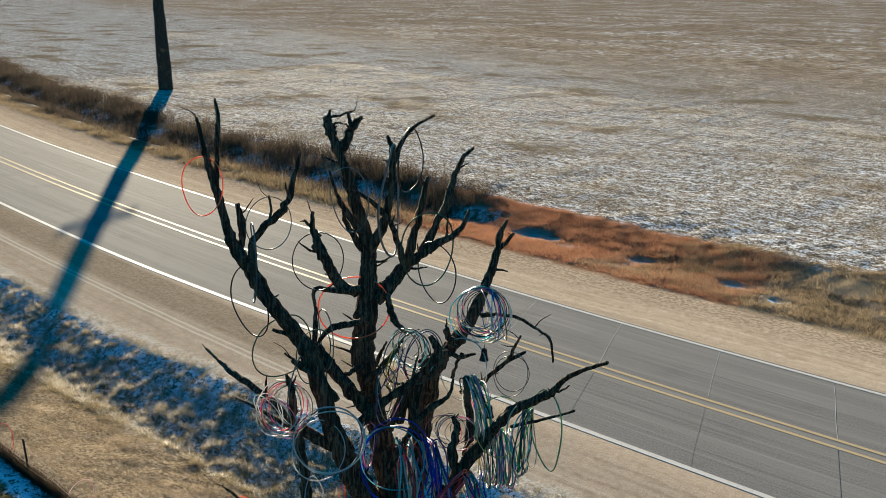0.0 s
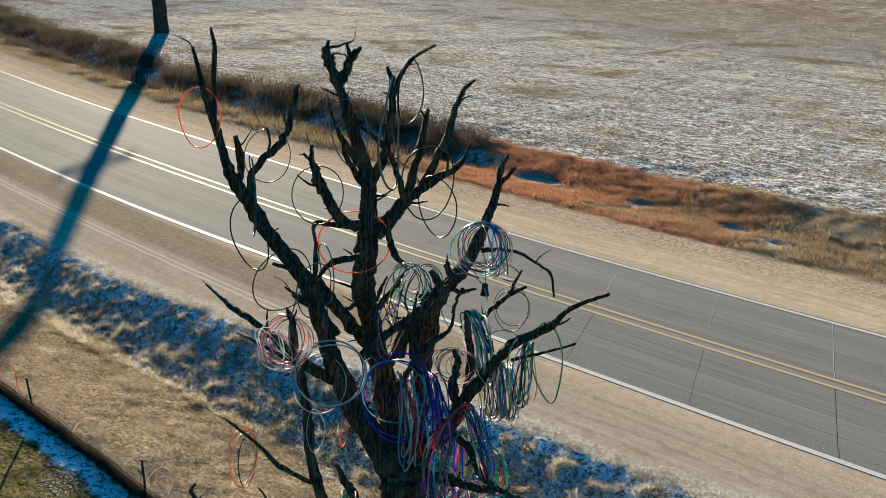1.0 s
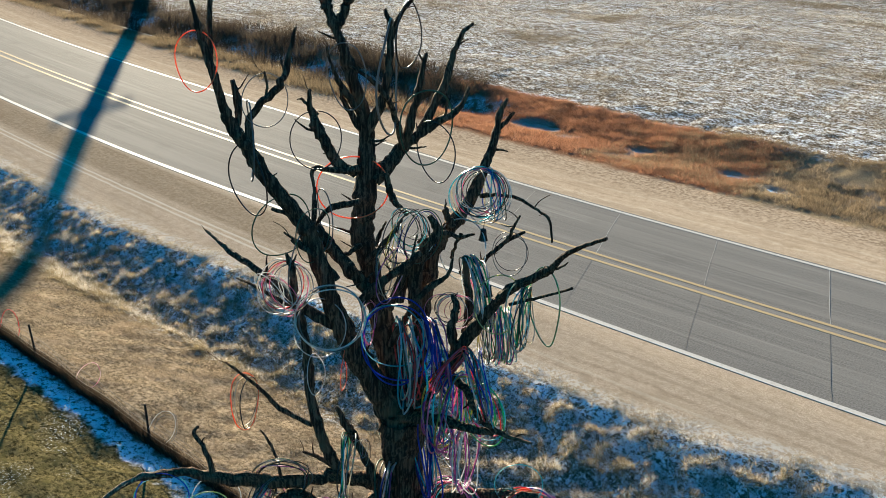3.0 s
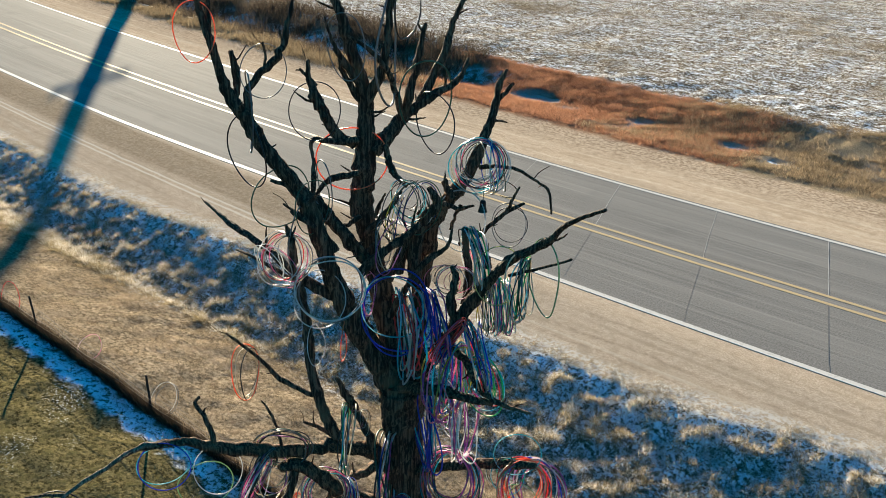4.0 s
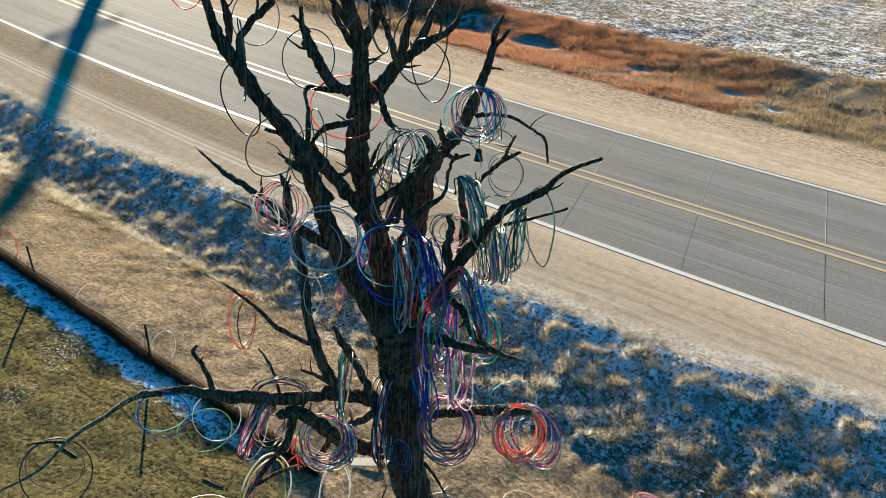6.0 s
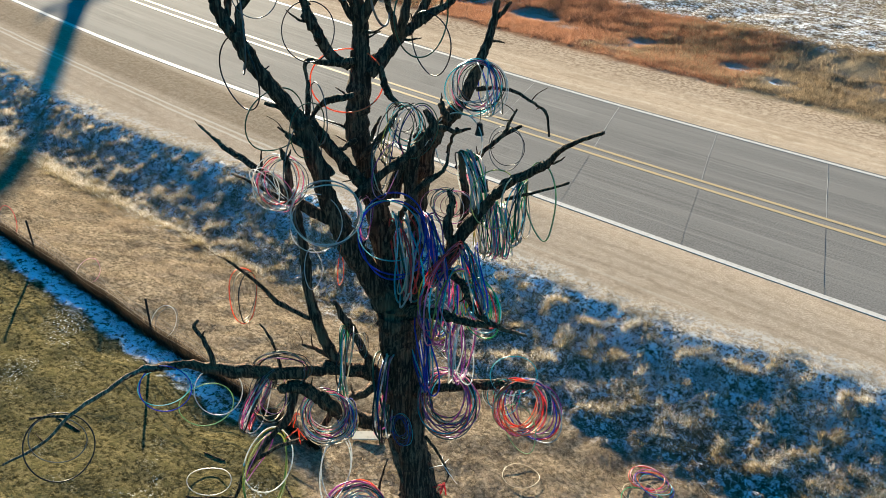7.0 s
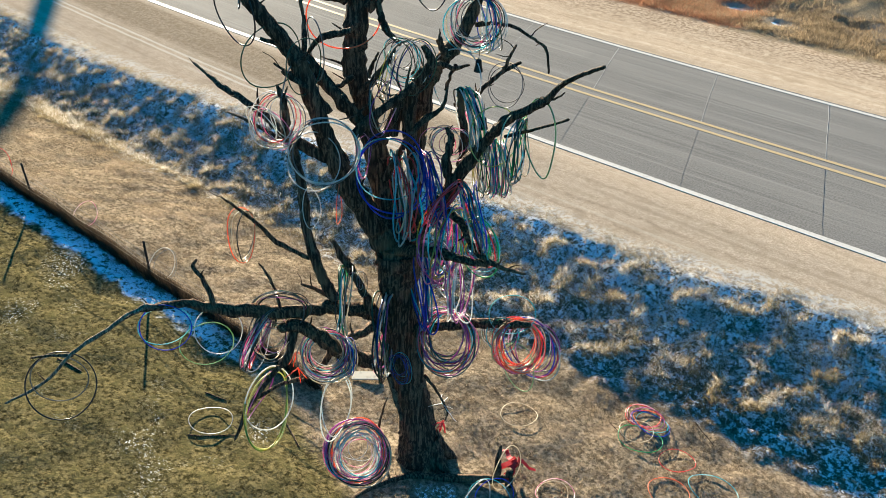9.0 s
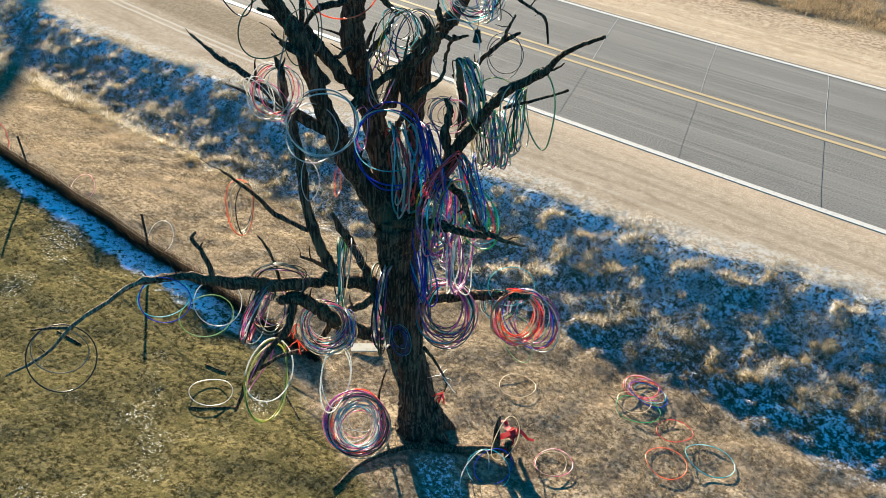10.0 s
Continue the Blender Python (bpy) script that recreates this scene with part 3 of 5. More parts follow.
# ---- the dead tree ----
TREE_AT = Matrix.Translation((-2.84, -10.56, -0.20)) @ Matrix.Rotation(radians(127.3 - 90), 4, "Z")
TREE_PARTS = (
("trunk", [(-0.05,0.00,-0.10,0.44), (-0.07,0.00,0.30,0.32), (-0.12,0.00,0.86,0.262), (-0.24,-0.00,1.78,0.240), (-0.33,0.00,2.63,0.243), (-0.37,-0.00,3.43,0.258), (-0.37,0.00,3.91,0.307), (-0.38,0.00,4.18,0.288)]),
("leftstem", [(-0.47,-0.00,4.06,0.270), (-0.74,-0.10,4.60,0.215), (-0.98,-0.25,5.18,0.178), (-1.16,-0.35,5.66,0.158), (-1.28,-0.45,6.20,0.140), (-1.41,-0.50,6.73,0.134), (-1.50,-0.50,6.94,0.130), (-1.71,-0.60,7.30,0.120), (-1.93,-0.65,7.64,0.119), (-2.06,-0.70,7.92,0.104), (-2.19,-0.70,8.11,0.091), (-2.27,-0.75,8.37,0.066), (-2.33,-0.80,8.74,0.053), (-2.40,-0.80,9.03,0.046), (-2.45,-0.85,9.32,0.034), (-2.50,-0.85,9.57,0.023)]),
("centerstem", [(-0.45,0.10,4.04,0.273), (-0.55,0.20,4.76,0.230), (-0.69,0.25,5.49,0.196), (-0.84,0.25,6.12,0.180), (-0.89,0.25,6.73,0.180), (-0.85,0.25,7.21,0.172), (-0.84,0.25,7.64,0.140), (-0.87,0.20,8.07,0.106), (-1.00,0.15,8.54,0.084), (-1.09,0.10,8.89,0.070), (-1.20,0.10,9.18,0.063), (-1.28,0.10,9.38,0.044), (-1.26,0.10,9.56,0.019)]),
("rightstem", [(-0.31,0.15,4.01,0.220), (-0.20,0.30,4.72,0.165), (-0.16,0.40,5.22,0.145), (-0.11,0.50,5.71,0.138), (-0.02,0.50,6.23,0.145), (0.15,0.55,6.51,0.130), (0.33,0.60,6.73,0.115), (0.49,0.60,7.04,0.093), (0.61,0.65,7.37,0.078), (0.71,0.70,7.68,0.063), (0.76,0.70,7.99,0.042), (0.84,0.70,8.18,0.021)]),
("rightfork", [(0.70,0.70,7.73,0.035), (0.81,0.65,7.88,0.035), (0.92,0.60,8.04,0.021)]),
("rightlimb", [(-0.31,0.00,4.13,0.195), (-0.01,-0.15,4.57,0.160), (0.20,-0.30,4.94,0.128), (0.33,-0.40,5.29,0.104), (0.52,-0.51,5.68,0.095), (0.70,-0.65,6.01,0.079), (0.88,-0.83,6.34,0.071), (1.12,-1.03,6.58,0.062), (1.27,-1.24,6.79,0.049), (1.41,-1.42,7.05,0.036), (1.58,-1.65,7.26,0.029), (1.73,-1.85,7.42,0.022)]),
("rightlimbtwig", [(0.90,-0.75,6.11,0.026), (1.24,-0.87,6.27,0.022), (1.57,-1.00,6.46,0.019)]),
("rightlimbtip", [(1.25,-1.25,6.77,0.024), (1.37,-1.30,6.84,0.018), (1.45,-1.35,6.93,0.009)]),
("uprightstub", [(0.38,-0.20,5.11,0.078), (0.44,-0.15,5.57,0.070), (0.44,-0.10,5.94,0.063), (0.37,-0.10,6.41,0.048)]),
("grayfork", [(0.33,0.40,5.97,0.044), (0.58,0.30,6.14,0.043), (0.72,0.25,6.33,0.035), (0.94,0.20,6.54,0.035), (1.11,0.20,6.64,0.021)]),
("grayforkup", [(0.90,0.20,6.51,0.028), (0.95,0.15,6.68,0.028), (1.03,0.10,6.89,0.017)]),
("hooktwig", [(0.55,0.60,6.95,0.036), (0.79,0.50,7.01,0.028), (1.00,0.45,6.99,0.028), (1.23,0.40,6.88,0.025), (1.42,0.40,6.73,0.025), (1.48,0.40,6.43,0.018)]),
("archlimb", [(-0.18,0.10,5.25,0.102), (-0.23,-0.00,5.94,0.092), (-0.12,-0.10,6.49,0.082), (0.04,-0.10,6.72,0.068), (-0.06,-0.10,6.93,0.040)]),
("innerlimb", [(-0.56,0.10,5.57,0.065), (-0.37,-0.00,6.10,0.063), (-0.19,-0.00,6.33,0.062), (0.00,0.10,6.45,0.056)]),
("deadright", [(0.19,-0.30,4.90,0.082), (0.42,-0.55,4.84,0.064), (0.56,-0.80,4.67,0.063), (0.74,-0.95,4.54,0.054), (0.98,-1.00,4.45,0.039), (1.24,-1.05,4.40,0.020)]),
("lowright", [(-0.42,-0.15,4.10,0.102), (-0.00,-0.65,4.44,0.088), (0.38,-0.90,4.51,0.069), (0.78,-0.90,4.41,0.043)]),
("upfork", [(-0.77,0.25,7.25,0.130), (-0.57,0.30,7.44,0.110), (-0.41,0.35,7.65,0.096), (-0.22,0.40,7.79,0.075), (-0.02,0.40,7.94,0.061), (0.18,0.45,8.04,0.054), (0.30,0.45,8.18,0.034), (0.36,0.50,8.35,0.020)]),
("upforkb", [(-0.38,0.30,7.69,0.068), (-0.27,0.25,8.14,0.060), (-0.20,0.20,8.52,0.052), (-0.14,0.20,8.80,0.032)]),
("upforkc", [(-0.21,0.40,7.79,0.061), (-0.05,0.45,8.13,0.054), (0.09,0.50,8.45,0.054), (0.18,0.55,8.78,0.040), (0.27,0.55,8.98,0.033), (0.39,0.60,9.09,0.020)]),
("second", [(-0.82,0.20,7.83,0.094), (-0.60,0.05,8.35,0.071), (-0.54,-0.00,8.76,0.057), (-0.54,-0.00,9.11,0.044), (-0.60,-0.00,9.30,0.025)]),
("secondtip", [(-0.54,-0.00,8.97,0.038), (-0.43,-0.05,9.24,0.028), (-0.30,-0.10,9.42,0.024), (-0.07,-0.10,9.56,0.018)]),
("crossa", [(-0.42,0.30,7.66,0.061), (-0.48,0.10,8.06,0.046), (-0.60,-0.05,8.37,0.038), (-0.76,-0.15,8.57,0.032), (-0.97,-0.20,8.71,0.019)]),
("crossb", [(-0.88,0.15,8.08,0.053), (-1.11,-0.00,8.46,0.039), (-1.18,-0.05,8.65,0.025), (-1.24,-0.10,8.89,0.016)]),
("crossc", [(-0.90,0.20,7.90,0.053), (-1.07,0.10,8.22,0.039), (-1.12,0.10,8.40,0.026)]),
("leftstub", [(-0.99,0.20,7.35,0.095), (-1.21,0.05,7.55,0.087), (-1.30,-0.00,7.79,0.079), (-1.37,-0.00,7.94,0.079), (-1.45,-0.00,8.13,0.052), (-1.46,-0.00,8.39,0.026)]),
("leftstubb", [(-1.38,-0.00,8.09,0.033), (-1.47,-0.00,8.20,0.026), (-1.56,-0.00,8.29,0.016)]),
("leftbar", [(-0.89,0.10,7.43,0.061), (-1.20,-0.00,7.44,0.047), (-1.44,-0.05,7.46,0.033), (-1.44,-0.05,7.23,0.020)]),
("forkleft", [(-2.02,-0.70,7.94,0.061), (-1.98,-0.65,8.26,0.055), (-1.73,-0.60,8.52,0.054), (-1.63,-0.60,8.66,0.048), (-1.57,-0.55,8.89,0.036), (-1.49,-0.55,9.17,0.021)]),
("forkleftb", [(-1.84,-0.60,8.39,0.018), (-1.81,-0.60,8.56,0.018), (-1.83,-0.60,8.71,0.012)]),
("forkmid", [(-2.15,-0.70,8.08,0.049), (-2.12,-0.60,8.34,0.037), (-2.18,-0.55,8.60,0.021)]),
("forktop", [(-2.34,-0.80,8.83,0.035), (-2.35,-0.70,9.19,0.035), (-2.33,-0.65,9.52,0.029), (-2.37,-0.60,9.74,0.017)]),
("longleft", [(-1.14,-0.30,5.50,0.105), (-1.40,-0.36,5.68,0.089), (-1.68,-0.33,5.86,0.076), (-1.98,-0.07,5.98,0.063), (-2.34,0.20,6.09,0.050), (-2.66,0.47,6.17,0.044), (-2.88,0.73,6.20,0.029), (-3.09,1.00,6.21,0.019)]),
("longleftb", [(-1.74,-0.10,5.64,0.035), (-2.12,0.07,5.77,0.028), (-2.38,0.23,5.82,0.021), (-2.56,0.40,5.80,0.015)]),
("leftnub", [(-1.62,-0.70,6.05,0.059), (-1.62,-0.70,6.47,0.059), (-1.68,-0.70,6.66,0.019)]),
("lowstem", [(-1.19,-0.40,3.46,0.104), (-1.33,-0.40,3.75,0.096), (-1.46,-0.40,4.19,0.087), (-1.53,-0.40,4.67,0.078), (-1.53,-0.45,5.19,0.070), (-1.59,-0.50,5.75,0.061), (-1.64,-0.60,6.00,0.053)]),
("lowstemtwig", [(-1.52,-0.40,4.12,0.051), (-1.85,-0.50,4.39,0.043), (-2.10,-0.60,4.76,0.035), (-2.32,-0.70,5.06,0.027), (-2.46,-0.75,5.22,0.014)]),
("biglimb", [(-0.51,-0.10,2.71,0.145), (-0.73,-0.25,3.10,0.133), (-1.17,-0.40,3.32,0.115), (-1.60,-0.60,3.41,0.105), (-2.01,-0.80,3.51,0.111), (-2.31,-1.00,3.71,0.108), (-2.62,-1.15,3.85,0.092), (-2.92,-1.30,4.01,0.069), (-3.16,-1.40,4.03,0.055), (-3.43,-1.50,4.06,0.041)]),
("paletip", [(-3.16,-1.40,4.03,0.055), (-3.43,-1.50,4.06,0.041), (-3.88,-1.60,3.77,0.034), (-4.25,-1.70,3.53,0.028), (-4.67,-1.75,3.09,0.025), (-5.22,-1.80,2.76,0.018)]),
("biglimbup", [(-2.63,-1.15,3.87,0.057), (-2.68,-1.15,4.20,0.042), (-2.81,-1.10,4.43,0.031), (-2.76,-1.10,4.54,0.017)]),
("biglimbtwig", [(-4.26,-1.70,3.49,0.028), (-4.54,-1.70,3.48,0.021), (-4.79,-1.70,3.43,0.014)]),
("secondlimb", [(-0.39,-0.15,2.07,0.140), (-0.86,-0.35,2.39,0.136), (-1.19,-0.50,2.69,0.133), (-1.45,-0.65,3.05,0.122), (-1.70,-0.75,3.28,0.097), (-1.90,-0.85,3.27,0.082)]),
("secondlimbdrop", [(-1.26,-0.50,2.71,0.070), (-1.40,-0.50,2.40,0.055), (-1.61,-0.55,2.21,0.048), (-1.97,-0.70,2.19,0.032), (-2.32,-0.80,2.01,0.024)]),
("secondup", [(-0.50,-0.20,3.09,0.094), (-0.81,-0.30,2.86,0.079), (-1.04,-0.40,2.79,0.071)]),
("stubup", [(-0.76,-0.30,3.21,0.070), (-0.87,-0.25,3.58,0.069), (-1.06,-0.20,3.91,0.061), (-1.22,-0.20,4.27,0.034)]),
("twiga", [(-1.89,-0.70,3.51,0.030), (-1.94,-0.70,3.82,0.026), (-2.00,-0.70,4.03,0.022), (-2.11,-0.70,4.23,0.014)]),
("twigb", [(-1.18,-0.35,3.38,0.046), (-1.44,-0.30,3.54,0.038), (-1.67,-0.30,3.63,0.023)]),
("rightstub", [(-0.15,-0.10,2.72,0.128), (0.21,-0.25,2.94,0.102), (0.60,-0.40,3.09,0.085), (0.98,-0.50,3.20,0.076), (1.42,-0.60,3.26,0.053)]),
("twigc", [(-0.00,-0.15,1.92,0.033), (0.22,-0.20,1.59,0.025), (0.35,-0.20,1.25,0.021), (0.32,-0.20,1.07,0.013)]),
("drop", [(-0.50,-0.30,2.04,0.049), (-0.42,-0.35,1.65,0.050), (-0.32,-0.40,1.25,0.033)]),
("limb", [(-0.84,0.10,6.20,0.063), (-0.54,-0.05,6.63,0.048), (-0.39,-0.10,6.87,0.027)]),
("limb", [(-1.29,-0.40,6.31,0.060), (-1.44,-0.35,6.66,0.047), (-1.42,-0.25,6.95,0.040), (-1.43,-0.10,7.25,0.027)]),
("limb", [(-1.15,-0.40,6.22,0.067), (-1.32,-0.50,6.52,0.046), (-1.54,-0.60,6.74,0.026), (-1.70,-0.65,6.89,0.013)]),
("limb", [(-0.44,0.10,5.69,0.072), (-0.29,0.10,6.19,0.056), (-0.12,0.10,6.46,0.049), (0.01,0.10,6.58,0.028)]),
("limb", [(-0.53,-0.00,5.12,0.065), (-0.31,-0.10,5.64,0.056), (-0.04,-0.15,6.01,0.049), (0.17,-0.20,6.19,0.034), (0.23,-0.20,6.43,0.020)]),
("limb", [(-1.72,-0.75,3.20,0.083), (-1.84,-0.85,2.79,0.061), (-2.13,-1.00,2.46,0.046), (-2.41,-1.10,2.03,0.039), (-2.61,-1.15,1.54,0.024)]),
("limb", [(0.33,-0.40,5.23,0.070), (0.24,-0.45,5.57,0.062), (0.29,-0.45,5.88,0.054), (0.23,-0.40,6.04,0.027)]),
("limb", [(-0.58,0.00,7.42,0.042), (-0.56,0.00,7.26,0.050), (-0.49,0.00,7.07,0.051), (-0.34,0.00,6.89,0.034)]),
("limb", [(-0.72,0.10,6.43,0.035), (-0.66,0.10,6.64,0.026), (-0.60,0.10,6.76,0.017)]),
("limb", [(-0.90,-0.10,7.08,0.050), (-1.12,-0.10,7.04,0.050), (-1.29,-0.10,6.97,0.042), (-1.41,-0.10,6.79,0.034)]),
("limb", [(-1.44,-0.20,6.78,0.101), (-1.21,-0.20,6.50,0.102), (-0.94,-0.20,6.16,0.103), (-0.82,-0.20,5.97,0.086)]),
("limb", [(-0.87,-0.35,5.90,0.077), (-0.60,-0.35,6.18,0.068), (-0.36,-0.35,6.37,0.067), (-0.16,-0.35,6.56,0.042)]),
("limb", [(-1.84,-0.60,7.16,0.024), (-1.65,-0.60,7.09,0.032), (-1.43,-0.60,6.86,0.040)]),
("limb", [(-1.18,-0.10,6.38,0.026), (-1.02,-0.10,6.43,0.034), (-0.89,-0.10,6.54,0.043)]),
("limb", [(0.22,0.45,6.56,0.063), (0.16,0.45,6.70,0.053), (0.11,0.45,6.82,0.053)]),
("limb", [(0.50,0.30,6.55,0.018), (0.31,0.30,6.50,0.035), (0.13,0.30,6.56,0.035), (-0.05,0.30,6.52,0.027), (-0.21,0.30,6.41,0.027)]),
("limb", [(0.33,0.40,6.51,0.036), (0.26,0.40,6.35,0.027), (0.21,0.40,6.17,0.027)]),
("limb", [(-2.14,-0.62,8.19,0.038), (-2.15,-0.62,8.41,0.038), (-2.18,-0.62,8.61,0.023)]),
("limb", [(-1.36,-0.60,6.58,0.041), (-1.55,-0.60,6.74,0.049), (-1.62,-0.60,6.79,0.032)]),
("limb", [(-1.17,-0.45,5.97,0.042), (-1.39,-0.45,6.29,0.033), (-1.46,-0.45,6.62,0.025)]),
("limb", [(-1.14,0.12,9.09,0.068), (-1.06,0.12,9.25,0.060), (-0.99,0.12,9.40,0.051), (-0.90,0.12,9.49,0.025)]),
("limb", [(-1.01,0.12,9.35,0.034), (-1.04,0.12,9.45,0.025), (-1.06,0.12,9.54,0.017)]),
("limb", [(-1.25,0.10,9.27,0.076), (-1.28,0.10,9.39,0.068), (-1.30,0.10,9.49,0.059)]),
("limb", [(-0.64,-0.10,5.67,0.056), (-0.74,-0.25,6.01,0.048), (-0.87,-0.30,6.22,0.034), (-1.01,-0.35,6.39,0.020)]),
)


def spline(points, per):
    """Catmull-Rom through control rows of any width."""
    p = np.array(points, float)
    p = np.vstack([2 * p[0] - p[1], p, 2 * p[-1] - p[-2]])
    out = []
    for i in range(1, len(p) - 2):
        for t in np.linspace(0, 1, per, endpoint=False):
            out.append(0.5 * (2 * p[i] + (p[i + 1] - p[i - 1]) * t + (2 * p[i - 1] - 5 * p[i] + 4 * p[i + 1] - p[i + 2]) * t ** 2 + (3 * p[i] - p[i - 1] - 3 * p[i + 1] + p[i + 2]) * t ** 3))
    out.append(p[-2])
    return np.array(out)


def limb_mesh(name, points, material, parent, sides=10, rough=0.13, seed=0, per=5, gnarl=0.0, knots=0.0):
    """A tapered, knotty limb along control rows of x, y, z, radius, with bark ridges and a broken end."""
    rows_ = spline(points, per)
    rng = np.random.RandomState(seed)
    m = len(rows_)
    if gnarl:
        kink = rng.randn(m, 3)
        kink = kink + 0.6 * np.roll(kink, 1, 0)
        rows_[1:-1, :3] += kink[1:-1] * rows_[1:-1, 3:] * gnarl
    swell = np.ones(m)
    for _ in range(int(knots * m)):
        swell = swell + rng.uniform(0.06, 0.26) * np.exp(-((np.arange(m) - rng.uniform(0, m)) / rng.uniform(0.6, 1.4)) ** 2)
    ridge = rng.rand(m, sides) * 2 - 1
    for i in range(1, m):
        ridge[i] = 0.93 * ridge[i - 1] + 0.30 * ridge[i]
    v, f = [], []
    ref = Vector((0.3, 0.8, 0.5))
    twist = rng.rand() * 6
    for i, (x, y, z, r) in enumerate(rows_):
        a, b = rows_[max(i - 1, 0)], rows_[min(i + 1, m - 1)]
        d = Vector(b[:3] - a[:3]).normalized()
        u = d.cross(ref).normalized()
        w = d.cross(u)
        jog = rng.randn(3) * r * (0.10 if r < 0.06 else 0.04)
        for k in range(sides):
            ang = 2 * math.pi * k / sides + twist + 0.05 * i
            rr = max(r, 0.004) * swell[i] * (1 + rough * (1.0 * ridge[i, k] + 0.22 * (rng.rand() * 2 - 1)))
            v.append(Vector((x, y, z)) + Vector(jog) + (u * math.cos(ang) + w * math.sin(ang)) * rr)
    for i in range(m - 1):
        for k in range(sides):
            k2 = (k + 1) % sides
            f.append((i * sides + k, i * sides + k2, (i + 1) * sides + k2, (i + 1) * sides + k))
    tip_ = Vector(rows_[-1][:3])
    end = tip_ + (tip_ - Vector(rows_[-2][:3])) * 0.3
    v.append(end)
    f += [((m - 1) * sides + k, (m - 1) * sides + (k + 1) % sides, len(v) - 1) for k in range(sides)]
    return mesh_object(name, v, f, material, parent, smooth=True)


tree = new("dead_tree")
tree.matrix_world = TREE_AT
tagged(tree, "tall leafless dead tree with dark bark, hung with hoops", "tree")
for i, (kind, rows_) in enumerate(TREE_PARTS):
    if kind == "trunk":
        trunk = limb_mesh("trunk", rows_, M_BARK, tree, sides=44, rough=0.10, seed=1, per=9, gnarl=0.01)
    else:
        thin = [(x, y, z, r * (0.71 if r > 0.1 else 0.76)) for x, y, z, r in rows_]
        low = kind in ("biglimb", "secondlimb", "secondlimbdrop", "secondup", "rightstub", "lowright", "deadright")
        thick = rows_[0][3] > 0.1
        limb_mesh("limb", thin, M_BARK_PALE if kind == "paletip" else M_BARK_BROWN if low else M_BARK, tree, sides=20 if thick else 10, rough=0.26 if low else 0.17 if thick else 0.2, seed=i + 2, per=8 if thick else 6, gnarl=0.10 if low else 0.05 if thick else 0.14, knots=0.16)

# short dead twigs and broken stubs along the limbs
twig_rng = random.Random(21)
for kind, rows_ in TREE_PARTS:
    if kind == "trunk" or kind.startswith("rightlimb"):
        continue
    for a, b in zip(rows_[1:], rows_[2:]):
        for _ in range(2):
            if twig_rng.random() < 0.40:
                u = twig_rng.random()
                p = Vector(a[:3]).lerp(Vector(b[:3]), u)
                r = a[3] + (b[3] - a[3]) * u
                d = (Vector(b[:3]) - Vector(a[:3])).normalized()
                out = Vector((twig_rng.uniform(-1, 1), twig_rng.uniform(-0.7, 0.7), twig_rng.uniform(-0.2, 1))).normalized()
                out = (out - d * out.dot(d) + d * twig_rng.uniform(0.1, 0.7)).normalized()
                ln = twig_rng.choice((0.06, 0.09, 0.13, 0.20, 0.32)) * (0.7 + min(r * 4, 0.6))
                tr = min(0.28 * r, 0.015)
                q1 = p + out * ln * 0.5 + Vector((twig_rng.uniform(-1, 1), twig_rng.uniform(-1, 1), twig_rng.uniform(-1, 1))) * ln * 0.10
                q2 = p + out * ln + Vector((twig_rng.uniform(-1, 1), 0, twig_rng.uniform(-0.4, 1))) * ln * 0.22
                limb_mesh("twig", [(*p, tr * 1.3), (*q1, tr), (*q2, tr * 0.45)], M_BARK, tree, sides=6, seed=twig_rng.randrange(9999), per=3, gnarl=0.3)
for k in range(7):
    a = k * 0.9 + 0.3
    root = [(math.cos(a) * r, math.sin(a) * r, z, w) for r, z, w in ((0.14, 0.55, 0.11), (0.29, 0.22, 0.10), (0.42, 0.02, 0.08), (0.56, -0.20, 0.05))]
    limb_mesh("root", root, M_BARK, tree, seed=80 + k)

# ---- hoops ----
TONES = dict(
    red=plastic("red_hoop_plastic", (0.68, 0.075, 0.075)),
    orange=plastic("orange_hoop_plastic", (0.86, 0.22, 0.10)),
    pink=plastic("pink_hoop_plastic", (0.74, 0.22, 0.38), (0.80, 0.62, 0.66)),
    violet=plastic("violet_hoop_plastic", (0.40, 0.085, 0.34), (0.60, 0.36, 0.52)),
    blue=plastic("blue_hoop_plastic", (0.02, 0.06, 0.50)),
    teal=plastic("teal_hoop_plastic", (0.03, 0.42, 0.52), (0.4, 0.64, 0.68)),
    green=plastic("green_hoop_plastic", (0.02, 0.40, 0.16)),
    green_dark=plastic("dark_green_hoop_plastic", (0.03, 0.10, 0.065)),
    green_pale=plastic("pale_green_hoop_plastic", (0.34, 0.48, 0.26)),
    lime=plastic("lime_hoop_plastic", (0.52, 0.54, 0.24)),
    yellow=plastic("yellow_hoop_plastic", (0.44, 0.38, 0.06), (0.22, 0.32, 0.10)),
    silver=plastic("silver_hoop_plastic", (0.62, 0.62, 0.62), (0.40, 0.42, 0.46)),
    white=plastic("white_hoop_plastic", (0.76, 0.76, 0.74)),
    navy=plastic("navy_hoop_plastic", (0.012, 0.035, 0.19)),
    grey=plastic("grey_hoop_plastic", (0.16, 0.17, 0.18)),
    black=plastic("black_hoop_plastic", (0.025, 0.025, 0.03)),
    beige=plastic("beige_hoop_plastic", (0.62, 0.54, 0.42)),
)
WORDS = dict(green_dark="dark green", green_pale="pale green", navy="navy blue")
